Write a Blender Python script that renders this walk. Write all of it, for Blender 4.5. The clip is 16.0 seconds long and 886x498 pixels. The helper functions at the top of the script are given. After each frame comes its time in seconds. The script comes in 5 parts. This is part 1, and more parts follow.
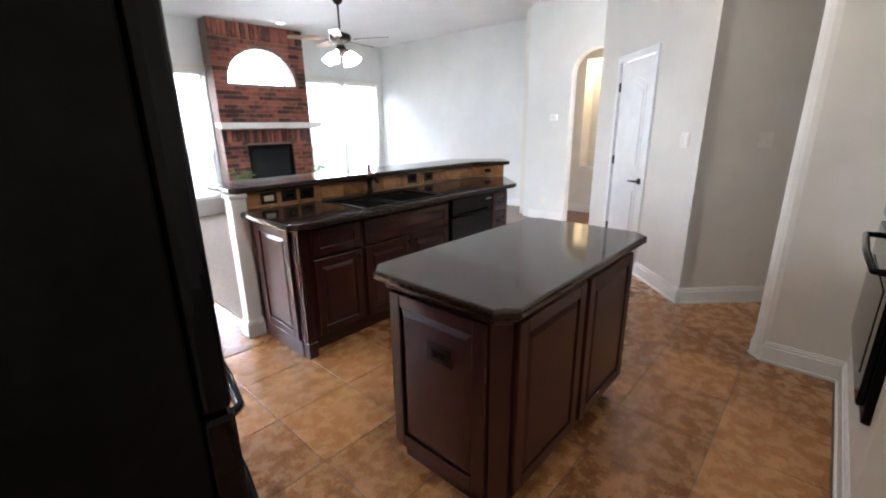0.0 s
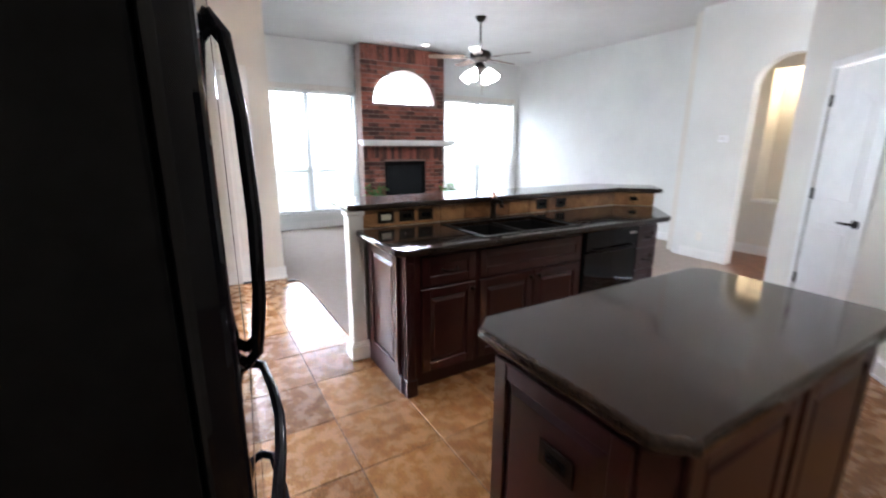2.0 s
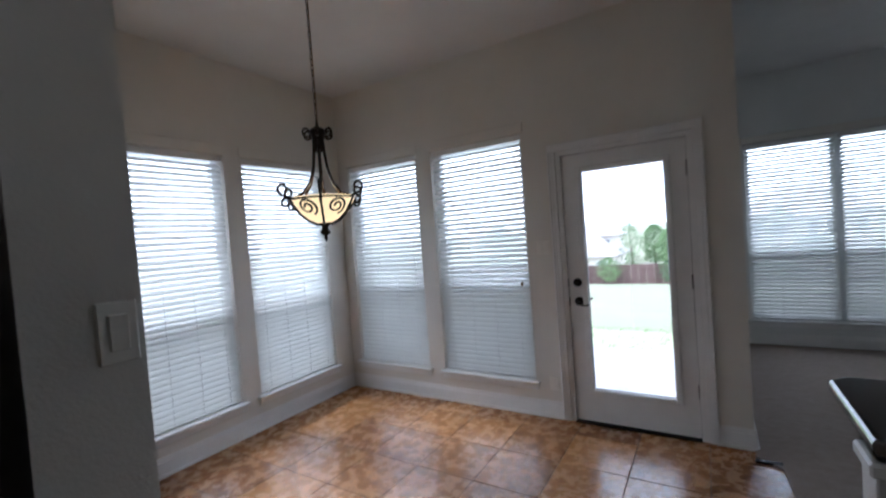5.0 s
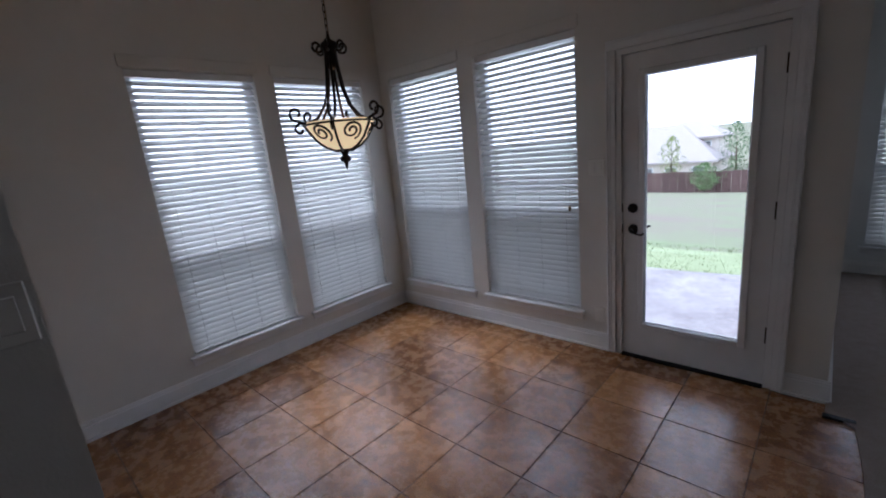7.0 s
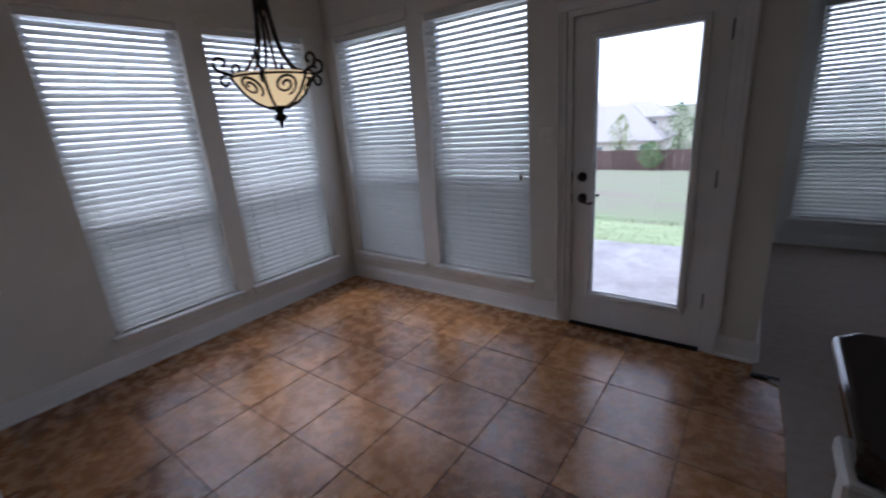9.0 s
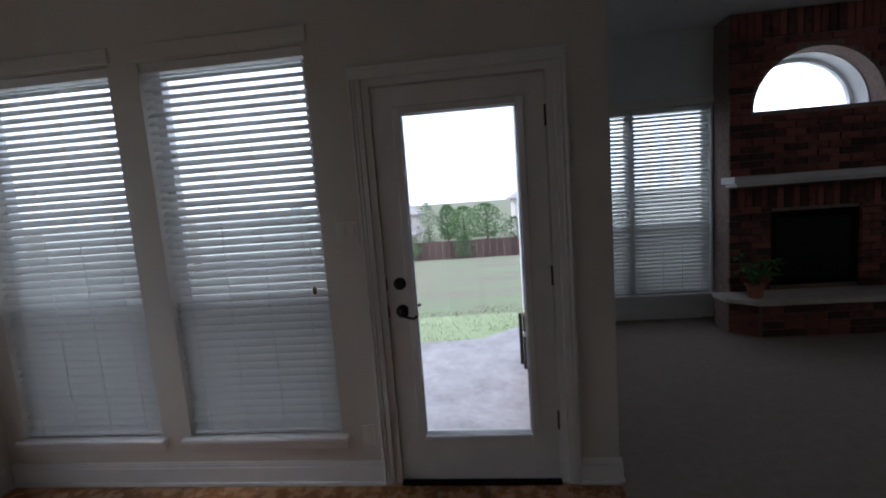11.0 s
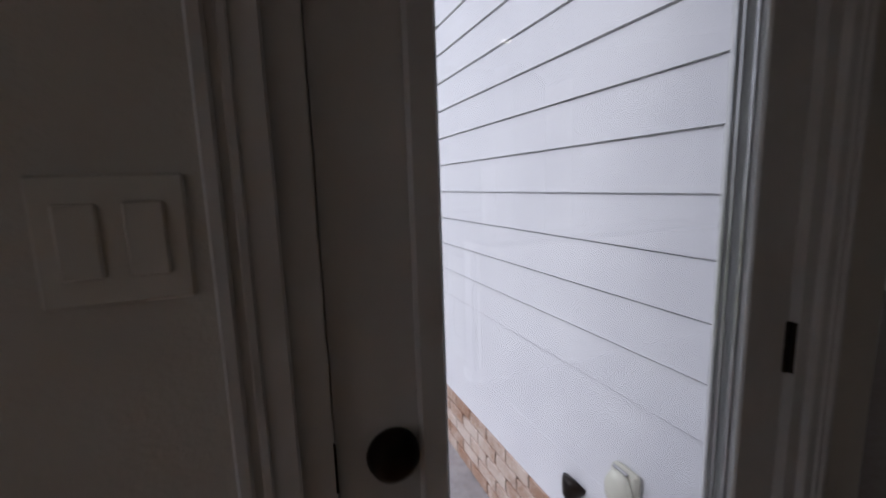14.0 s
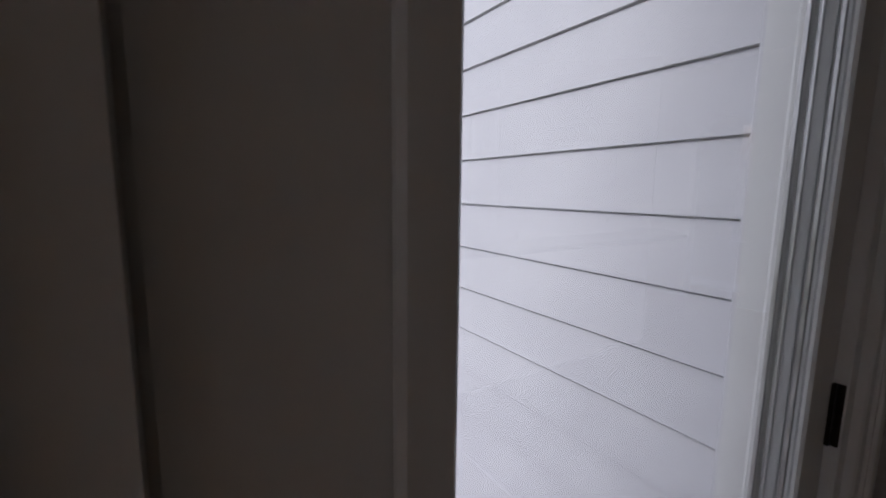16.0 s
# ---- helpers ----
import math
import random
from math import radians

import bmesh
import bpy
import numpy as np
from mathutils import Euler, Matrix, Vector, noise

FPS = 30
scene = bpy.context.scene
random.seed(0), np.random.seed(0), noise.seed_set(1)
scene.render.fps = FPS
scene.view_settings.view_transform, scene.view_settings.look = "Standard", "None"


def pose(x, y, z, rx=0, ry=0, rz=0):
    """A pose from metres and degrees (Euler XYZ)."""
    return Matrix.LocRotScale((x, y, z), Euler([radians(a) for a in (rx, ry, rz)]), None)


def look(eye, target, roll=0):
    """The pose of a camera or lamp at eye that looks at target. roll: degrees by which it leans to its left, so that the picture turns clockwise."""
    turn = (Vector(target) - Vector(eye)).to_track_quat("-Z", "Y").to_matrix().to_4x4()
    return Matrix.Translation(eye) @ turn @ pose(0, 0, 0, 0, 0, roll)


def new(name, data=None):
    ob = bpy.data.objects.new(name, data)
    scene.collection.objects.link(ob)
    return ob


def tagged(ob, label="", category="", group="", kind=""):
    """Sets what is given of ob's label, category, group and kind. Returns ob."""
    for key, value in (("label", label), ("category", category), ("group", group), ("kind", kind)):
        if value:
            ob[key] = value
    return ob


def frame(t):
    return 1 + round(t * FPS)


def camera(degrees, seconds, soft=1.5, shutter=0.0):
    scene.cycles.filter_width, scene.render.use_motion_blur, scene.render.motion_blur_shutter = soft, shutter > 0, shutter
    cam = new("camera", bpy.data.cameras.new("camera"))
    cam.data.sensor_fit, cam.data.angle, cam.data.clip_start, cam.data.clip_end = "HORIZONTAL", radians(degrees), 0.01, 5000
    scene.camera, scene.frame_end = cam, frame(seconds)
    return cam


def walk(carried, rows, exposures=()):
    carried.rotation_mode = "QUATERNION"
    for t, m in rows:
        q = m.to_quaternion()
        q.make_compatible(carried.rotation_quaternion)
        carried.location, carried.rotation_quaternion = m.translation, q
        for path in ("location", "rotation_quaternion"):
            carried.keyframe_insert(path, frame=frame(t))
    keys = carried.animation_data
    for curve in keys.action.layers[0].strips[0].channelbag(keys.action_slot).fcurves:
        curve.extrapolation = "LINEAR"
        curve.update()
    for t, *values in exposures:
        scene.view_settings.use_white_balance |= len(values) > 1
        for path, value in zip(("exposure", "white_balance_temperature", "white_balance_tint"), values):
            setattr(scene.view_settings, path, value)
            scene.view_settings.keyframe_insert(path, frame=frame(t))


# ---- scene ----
cam = camera(92.7, 16.0, soft=1.9, shutter=0.5)
PATH = [
    (0, (0.13, -0.07, 1.449), (1.551, 1.221, 0.888), -0.7),
    (0.5, (0.138, -0.06, 1.437), (1.576, 1.194, 0.836), -0.1),
    (1, (0.159, -0.026, 1.434), (1.568, 1.284, 0.887), -0.5),
    (1.5, (0.256, 0.071, 1.434), (1.589, 1.467, 0.909), 0.3),
    (2, (0.406, 0.211, 1.44), (1.391, 1.885, 0.966), 0.3),
    (2.5, (0.581, 0.414, 1.464), (1.472, 2.169, 1.109), 0.5),
    (3, (0.742, 0.683, 1.483), (1.607, 2.472, 1.256), -1.2),
    (3.5, (0.835, 0.964, 1.494), (1.38, 2.881, 1.328), -0.3),
    (4, (0.84, 1.252, 1.528), (0.999, 3.239, 1.693), 1.4),
    (4.5, (0.889, 1.373, 1.544), (0.509, 3.323, 1.775), 1.6),
    (5, (0.966, 1.671, 1.541), (-0.09, 3.368, 1.48), -4.3),
    (7.5, (1.102, 2.021, 1.63), (-0.238, 3.429, 1.162), -5.9),
    (8, (1.098, 2.024, 1.616), (-0.247, 3.42, 1.126), -6.2),
    (8.5, (1.097, 2.044, 1.589), (-0.246, 3.425, 1.052), -6.7),
    (9, (1.077, 2.12, 1.546), (-0.089, 3.636, 0.961), -4.4),
    (9.5, (0.99, 2.267, 1.525), (0.12, 4.002, 1.043), -1.1),
    (10, (0.856, 2.409, 1.536), (0.356, 4.316, 1.199), -2.1),
    (12.5, (0.12, 3.855, 1.454), (0.227, 5.843, 1.257), -3.4),
    (13, (0.008, 4.153, 1.452), (0.578, 6.052, 1.185), -1.1),
    (13.5, (-0.012, 4.355, 1.444), (0.883, 6.12, 1.159), -1.8),
    (14, (-0.008, 4.527, 1.43), (0.72, 6.366, 1.129), -1.8),
    (14.5, (0.02, 4.685, 1.412), (0.802, 6.496, 1.084), -2.1),
    (15, (0.064, 4.757, 1.423), (0.973, 6.512, 1.115), -0.9),
    (15.5, (0.073, 4.808, 1.438), (1.04, 6.529, 1.116), -0.8),
    (16, (0.047, 4.811, 1.436), (1.117, 6.478, 1.162), 0.7),
]
EXPOSURE = [(0, 4.55, 5550, 12), (1.5, 4.55, 5500, 12), (2.5, 4.05, 5400, 11), (3, 3.75, 5350, 10), (3.5, 3.3, 5250, 10), (4, 2.8, 5200, 10), (4.5, 2.3, 5150, 10), (5, 1.65, 5150, 11), (7.3, 0.9, 5150, 17),
            (8.5, 0.85, 5150, 17), (10, 0.65, 5250, 14), (12.3, 0.0, 5500, 13), (13.5, -0.2, 5700, 16), (16, -0.25, 5800, 18)]
walk(cam, [(t, look(e, g, r)) for t, e, g, r in PATH], EXPOSURE)

# ---- world and light ----
world = bpy.data.worlds.new("world")
scene.world = world
world.use_nodes = True
wt = world.node_tree
sky = wt.nodes.new("ShaderNodeTexSky")
sky.sky_type = "NISHITA"
sky.sun_disc = False
sky.sun_elevation = radians(52)
sky.sun_rotation = radians(-95)
sky.air_density, sky.dust_density, sky.ozone_density = 1.0, 6.0, 1.0
mixsky = wt.nodes.new("ShaderNodeMix")
mixsky.data_type = "RGBA"
mixsky.inputs[0].default_value = 0.88
mixsky.inputs[7].default_value = (10.4, 10.5, 10.7, 1)
wt.links.new(sky.outputs[0], mixsky.inputs[6])
wt.links.new(mixsky.outputs[2], wt.nodes["Background"].inputs[0])
wt.nodes["Background"].inputs[1].default_value = 0.15


def lamp(name, kind, m, energy, color=(1, 1, 1), size=0.1, size_y=None, angle=None):
    d = bpy.data.lights.new(name, kind)
    d.energy, d.color = energy, color
    if kind == "AREA":
        d.size = size
        if size_y:
            d.shape, d.size_y = "RECTANGLE", size_y
    elif kind == "SUN":
        d.angle = angle
    else:
        d.shadow_soft_size = size
    ob = new(name, d)
    ob.matrix_world = m
    return ob


lamp("sun", "SUN", look((-9, -0.8, 9), (0, 0, 0)), 1.2, (1, 0.96, 0.9), angle=radians(12))
DAY = (0.96, 0.98, 0.98)
WIN = 2.15
# daylight in the window openings, outside the blinds
for wx in (-1.78, -0.725):
    lamp("window_daylight", "AREA", pose(wx, 5.32, 1.35, -90, 0, 0), WIN * 1.35, DAY, 0.95, 2.1)
for wy in (3.27, 4.305):
    lamp("window_daylight", "AREA", pose(-2.68, wy, 1.35, 90, 0, -90), WIN * 1.35, DAY, 0.95, 2.1)
for wx in (2.2, 5.72):
    lamp("window_daylight", "AREA", pose(wx, 8.1, 1.35, -90, 0, 0), WIN * 2.3, DAY, 1.75, 2.1)
lamp("arch_daylight", "AREA", pose(3.87, 8.1, 2.45, -90, 0, 0), WIN * 1.2, DAY, 1.15, 0.6)
# warm bulbs in the place's own fittings
lamp("niche_bulb", "POINT", pose(7.13, 2.68, 2.33), 0.9, (1, 0.72, 0.40), 0.04)
lamp("pendant_bulb", "POINT", pose(-1.04, 3.53, 1.89), 0.3, (1, 0.78, 0.48), 0.05)
for a in range(4):
    lamp("fan_bulb", "POINT", pose(3.944 + 0.15 * math.cos(a * 1.571 + 0.5), 5.263 + 0.15 * math.sin(a * 1.571 + 0.5), 2.22), 0.2, (1, 0.93, 0.84), 0.04)
CANS = [(4.08, 7.08), (0.95, 0.35), (2.7, 0.9), (0.95, -0.9), (2.2, -1.2)]
for cx, cy in CANS[1:]:
    lamp("can_bulb", "AREA", pose(cx, cy, 3.075), 0.62, (1, 0.87, 0.70), 0.12)


# ---- materials ----
def material(name, c1, c2=None, scale=6.0, rough=0.5, bump=0.0, bscale=60.0, metal=0.0, spread=(0.35, 0.65), fine=0.0,
             random_amount=0.0, coat=0.0, spec=0.5, rough2=None, stretch=None):
    m = bpy.data.materials.new(name)
    m.use_nodes = True
    nt = m.node_tree
    L = nt.links.new
    p = nt.nodes["Principled BSDF"]
    p.inputs["Roughness"].default_value, p.inputs["Metallic"].default_value = rough, metal
    p.inputs["Coat Weight"].default_value, p.inputs["Specular IOR Level"].default_value = coat, spec
    p.inputs["Base Color"].default_value = (*c1, 1)
    geo = nt.nodes.new("ShaderNodeNewGeometry")
    if c2:
        n = nt.nodes.new("ShaderNodeTexNoise")
        n.inputs["Scale"].default_value, n.inputs["Detail"].default_value, n.inputs["Roughness"].default_value = scale, 6, 0.6
        where = geo.outputs["Position"]
        if stretch:
            vm = nt.nodes.new("ShaderNodeVectorMath")
            vm.operation = "MULTIPLY"
            vm.inputs[1].default_value = stretch
            L(where, vm.inputs[0])
            where = vm.outputs[0]
        L(where, n.inputs["Vector"])
        fac = n.outputs["Fac"]
        if fine:
            n2 = nt.nodes.new("ShaderNodeTexNoise")
            n2.inputs["Scale"].default_value, n2.inputs["Detail"].default_value = scale * 9, 3
            L(where, n2.inputs["Vector"])
            mx = nt.nodes.new("ShaderNodeMix")
            mx.inputs[0].default_value = fine
            L(fac, mx.inputs[2])
            L(n2.outputs["Fac"], mx.inputs[3])
            fac = mx.outputs[0]
        if random_amount:
            oi = nt.nodes.new("ShaderNodeObjectInfo")
            ma = nt.nodes.new("ShaderNodeMath")
            ma.operation = "MULTIPLY_ADD"
            ma.inputs[1].default_value = random_amount
            L(oi.outputs["Random"], ma.inputs[0])
            mb = nt.nodes.new("ShaderNodeMath")
            mb.operation = "SUBTRACT"
            mb.inputs[1].default_value = random_amount / 2
            L(fac, mb.inputs[0])
            L(mb.outputs[0], ma.inputs[2])
            fac = ma.outputs[0]
        r = nt.nodes.new("ShaderNodeValToRGB")
        r.color_ramp.elements[0].position, r.color_ramp.elements[1].position = spread
        r.color_ramp.elements[0].color, r.color_ramp.elements[1].color = (*c1, 1), (*c2, 1)
        L(fac, r.inputs[0])
        L(r.outputs[0], p.inputs["Base Color"])
        if rough2 is not None:
            mr = nt.nodes.new("ShaderNodeMapRange")
            mr.inputs[1].default_value, mr.inputs[2].default_value = 0.3, 0.7
            mr.inputs[3].default_value, mr.inputs[4].default_value = rough, rough2
            L(n.outputs["Fac"], mr.inputs[0])
            L(mr.outputs[0], p.inputs["Roughness"])
    if bump:
        nb = nt.nodes.new("ShaderNodeTexNoise")
        nb.inputs["Scale"].default_value, nb.inputs["Detail"].default_value = bscale, 4
        L(geo.outputs["Position"], nb.inputs["Vector"])
        b = nt.nodes.new("ShaderNodeBump")
        b.inputs["Strength"].default_value, b.inputs["Distance"].default_value = bump, 0.004
        L(nb.outputs["Fac"], b.inputs["Height"])
        L(b.outputs[0], p.inputs["Normal"])
    return m


def glowing(name, color, strength, base=(0.9, 0.9, 0.9)):
    m = material(name, base, rough=0.4)
    p = m.node_tree.nodes["Principled BSDF"]
    p.inputs["Emission Color"].default_value, p.inputs["Emission Strength"].default_value = (*color, 1), strength
    return m


WALL = material("wall_paint", (0.645, 0.615, 0.555), (0.705, 0.67, 0.605), 1.4, 0.75, 0.25, 140)
LIVINGWALL = material("living_room_paint", (0.66, 0.665, 0.64), (0.72, 0.725, 0.70), 1.4, 0.75, 0.25, 140)
CEIL = material("ceiling_paint", (0.62, 0.61, 0.59), (0.68, 0.67, 0.65), 1.2, 0.85, 0.4, 90)
TRIM = material("trim_paint", (0.71, 0.70, 0.68), (0.77, 0.76, 0.74), 5, 0.38, 0.05, 40)
TILE = material("tile_glaze", (0.115, 0.045, 0.017), (0.47, 0.235, 0.085), 12.0, 0.20, 0.12, 30, spread=(0.34, 0.66), fine=0.38,
                random_amount=0.16, rough2=0.34)
GROUT = material("grout", (0.10, 0.060, 0.040), (0.17, 0.105, 0.075), 30, 0.9, 0.3, 200)
CARPET = material("carpet_pile", (0.27, 0.22, 0.185), (0.40, 0.34, 0.295), 18, 0.98, 1.0, 420, spread=(0.3, 0.7), fine=0.6, spec=0.1)
WOODFLOOR = material("wood_floor", (0.11, 0.036, 0.018), (0.20, 0.075, 0.036), 9, 0.3, 0.1, 60)
CHERRY = material("cherry_wood", (0.021, 0.0040, 0.0042), (0.042, 0.0082, 0.0082), 5, 0.33, 0.06, 90, fine=0.3, coat=0.15)
GRANITE = material("brown_granite", (0.015, 0.0095, 0.0072), (0.052, 0.034, 0.026), 60, 0.085, spread=(0.36, 0.76), fine=0.3)
BACKSPLASH = material("splash_tile", (0.17, 0.075, 0.028), (0.40, 0.215, 0.090), 11, 0.3, 0.1, 50, fine=0.3, random_amount=0.2)
BLACKGLOSS = material("black_gloss", (0.003, 0.003, 0.004), (0.006, 0.006, 0.007), 4, 0.045, spec=0.22)
BLACKPLASTIC = material("black_plastic", (0.003, 0.003, 0.003), (0.006, 0.006, 0.006), 20, 0.4, spec=0.08)
BLACKMETAL = material("oil_rubbed_bronze", (0.012, 0.009, 0.007), (0.028, 0.020, 0.015), 30, 0.36, 0.1, 120, metal=0.7)
SINKMAT = material("sink_composite", (0.006, 0.006, 0.006), (0.012, 0.011, 0.010), 60, 0.55, 0.1, 300, spec=0.2)
STEEL = material("dull_steel", (0.35, 0.34, 0.33), (0.45, 0.44, 0.43), 20, 0.3, metal=0.9)
PLATE = material("wall_plate", (0.72, 0.69, 0.62), (0.76, 0.73, 0.66), 20, 0.35)
BRICK = material("red_brick", (0.080, 0.038, 0.031), (0.285, 0.102, 0.068), 13, 0.85, 0.6, 160, spread=(0.28, 0.66), random_amount=0.75)
MORTAR = material("mortar", (0.20, 0.14, 0.12), (0.29, 0.21, 0.18), 30, 0.95, 0.5, 220)
HEARTHSTONE = material("hearth_stone", (0.55, 0.50, 0.44), (0.66, 0.61, 0.54), 8, 0.6, 0.2, 80)
SOOT = material("soot_metal", (0.006, 0.006, 0.006), (0.016, 0.014, 0.013), 12, 0.6, 0.2, 60)
LOGBARK = material("gas_log", (0.05, 0.04, 0.03), (0.16, 0.13, 0.10), 14, 0.9, 0.8, 60)
TERRACOTTA = material("terracotta", (0.30, 0.10, 0.045), (0.42, 0.16, 0.075), 12, 0.8, 0.2, 90)
SOIL = material("potting_soil", (0.02, 0.014, 0.01), (0.05, 0.036, 0.025), 60, 1.0, 0.8, 200)
LEAF = material("leaf", (0.065, 0.18, 0.03), (0.16, 0.34, 0.075), 22, 0.5, spread=(0.3, 0.7), random_amount=0.3)
SIDING = material("painted_siding", (0.67, 0.66, 0.68), (0.72, 0.71, 0.725), 4, 0.62, 0.012, 25)
EXTBRICK = material("tan_brick", (0.34, 0.20, 0.13), (0.60, 0.50, 0.43), 9, 0.9, 0.6, 120, spread=(0.36, 0.64), fine=0.35, random_amount=0.25)
CONCRETE = material("patio_concrete", (0.225, 0.208, 0.208), (0.385, 0.36, 0.36), 3.0, 0.85, 0.3, 120, fine=0.35)
GRASS = material("lawn", (0.215, 0.18, 0.15), (0.205, 0.26, 0.135), 0.55, 1.0, 1.0, 60, spread=(0.40, 0.66), fine=0.35, spec=0.1, stretch=(0.5, 1.2, 1.0))
FENCE = material("fence_wood", (0.085, 0.050, 0.045), (0.15, 0.095, 0.085), 3, 0.9, 0.3, 40, random_amount=0.3)
GREENLAWN = material("green_lawn", (0.25, 0.295, 0.165), (0.33, 0.375, 0.215), 3, 1.0, 1.0, 80, fine=0.4, spec=0.1)
COPPER = material("copper_sheen", (0.42, 0.24, 0.17), (0.55, 0.36, 0.27), 20, 0.25, metal=1.0)
BLADES = material("grass_blades", (0.22, 0.285, 0.125), (0.31, 0.37, 0.18), 2, 0.8)
FARPANE = material("far_pane", (0.16, 0.165, 0.17), (0.22, 0.225, 0.23), 2, 0.3)
ROOF = material("shingles", (0.33, 0.295, 0.275), (0.44, 0.40, 0.375), 5, 0.95, 0.4, 20)
HOUSEWALL = material("house_brick", (0.66, 0.60, 0.53), (0.76, 0.70, 0.63), 4, 0.9, 0.3, 30)
PALEFRAME = material("vinyl_frame", (0.74, 0.75, 0.76), (0.80, 0.81, 0.82), 8, 0.4)
DARKGLASS = material("dark_pane", (0.012, 0.014, 0.016), rough=0.12, spec=0.25)
BARK = material("bark", (0.06, 0.045, 0.03), (0.13, 0.10, 0.075), 20, 0.95, 0.7, 60)
CROWN = material("foliage", (0.065, 0.115, 0.05), (0.17, 0.26, 0.10), 3, 0.8, spread=(0.3, 0.7), fine=0.4, random_amount=0.3)
YOUNGLEAF = material("young_foliage", (0.16, 0.22, 0.05), (0.32, 0.38, 0.11), 3, 0.8, spread=(0.3, 0.7), fine=0.4)
OLDFLASH = material("old_brass", (0.20, 0.13, 0.06), (0.30, 0.21, 0.10), 20, 0.4, metal=0.8)
DECK = material("ivory_plastic", (0.62, 0.60, 0.50), rough=0.4)
GREYVENT = material("vent_paint", (0.64, 0.63, 0.62), (0.70, 0.69, 0.68), 10, 0.5)
BULBGLASS = glowing("lit_shade", (1.0, 0.93, 0.85), 1.1)
CANGLOW = glowing("lit_can", (1.0, 0.88, 0.72), 1.0)
AMBER = glowing("amber_bowl", (1.0, 0.70, 0.33), 0.40, (0.75, 0.55, 0.28))
PALEBLADE = material("fan_blade", (0.16, 0.105, 0.07), (0.22, 0.15, 0.10), 8, 0.4)

SLAT = material("blind_slat", (0.77, 0.765, 0.75), (0.82, 0.815, 0.80), 6, 0.45)
_nt = SLAT.node_tree
_tr = _nt.nodes.new("ShaderNodeBsdfTranslucent")
_tr.inputs[0].default_value = (0.73, 0.73, 0.70, 1)
_mx = _nt.nodes.new("ShaderNodeMixShader")
_mx.inputs[0].default_value = 0.48
_nt.links.new(_nt.nodes["Principled BSDF"].outputs[0], _mx.inputs[1])
_nt.links.new(_tr.outputs[0], _mx.inputs[2])
_nt.links.new(_mx.outputs[0], _nt.nodes["Material Output"].inputs[0])

SCREEN = bpy.data.materials.new("insect_screen")
SCREEN.use_nodes = True
_nt = SCREEN.node_tree
_nt.nodes["Principled BSDF"].inputs["Base Color"].default_value = (0.06, 0.06, 0.065, 1)
_nt.nodes["Principled BSDF"].inputs["Roughness"].default_value = 0.9
_t2 = _nt.nodes.new("ShaderNodeBsdfTransparent")
_m2 = _nt.nodes.new("ShaderNodeMixShader")
_m2.inputs[0].default_value = 0.32
_nt.links.new(_t2.outputs[0], _m2.inputs[1])
_nt.links.new(_nt.nodes["Principled BSDF"].outputs[0], _m2.inputs[2])
_nt.links.new(_m2.outputs[0], _nt.nodes["Material Output"].inputs[0])

GLASS = bpy.data.materials.new("window_glass")
GLASS.use_nodes = True
_nt = GLASS.node_tree
_p = _nt.nodes["Principled BSDF"]
_p.inputs["Transmission Weight"].default_value, _p.inputs["Roughness"].default_value, _p.inputs["IOR"].default_value = 1.0, 0.0, 1.45
_p.inputs["Base Color"].default_value = (0.97, 0.98, 0.98, 1)


# ---- mesh helpers ----
def link(name, bm, mat, parent=None, label="", smooth=False):
    me = bpy.data.meshes.new(name)
    bmesh.ops.recalc_face_normals(bm, faces=bm.faces)
    if smooth:
        for f in bm.faces:
            f.smooth = True
    bm.to_mesh(me)
    bm.free()
    me.materials.append(mat)
    ob = new(name, me)
    if parent:
        ob.parent = parent
    if label:
        ob["label"] = label
    return ob


def part(name, bm, mat, parent, label="", smooth=False):
    return link(name, bm, mat, parent, label, smooth)


def piece(name, mesh, parent, m):
    ob = new(name, mesh)
    ob.parent = parent
    ob.matrix_basis = m
    return ob


def box(x0, x1, y0, y1, z0, z1, bevel=0.0, bm=None, seg=1):
    own = bm or bmesh.new()
    r = bmesh.ops.create_cube(own, size=1, matrix=Matrix.LocRotScale(((x0 + x1) / 2, (y0 + y1) / 2, (z0 + z1) / 2), None,
                                                                     (abs(x1 - x0), abs(y1 - y0), abs(z1 - z0))))
    if bevel:
        es = list({e for v in r["verts"] for e in v.link_edges})
        bmesh.ops.bevel(own, geom=es, offset=bevel, segments=seg, profile=0.5, affect="EDGES")
    return own


def cyl(p0, p1, r0, r1=None, n=16, bm=None):
    own = bm or bmesh.new()
    p0, p1 = Vector(p0), Vector(p1)
    d = p1 - p0
    m = Matrix.Translation((p0 + p1) / 2) @ d.to_track_quat("Z", "Y").to_matrix().to_4x4()
    bmesh.ops.create_cone(own, cap_ends=True, segments=n, radius1=r0, radius2=r0 if r1 is None else r1, depth=d.length, matrix=m)
    return own


def lathe(profile, centre=(0, 0, 0), n=24, bm=None):
    own = bm or bmesh.new()
    rings = []
    for r, z in profile:
        rings.append([own.verts.new((centre[0] + r * math.cos(2 * math.pi * i / n), centre[1] + r * math.sin(2 * math.pi * i / n), centre[2] + z))
                      for i in range(n)])
    for a, b in zip(rings, rings[1:]):
        for i in range(n):
            own.faces.new((a[i], a[(i + 1) % n], b[(i + 1) % n], b[i]))
    for ring in (rings[0], rings[-1]):
        if (ring[0].co - ring[n // 2].co).length > 1e-4:
            own.faces.new(ring)
    bmesh.ops.remove_doubles(own, verts=own.verts, dist=1e-5)
    return own


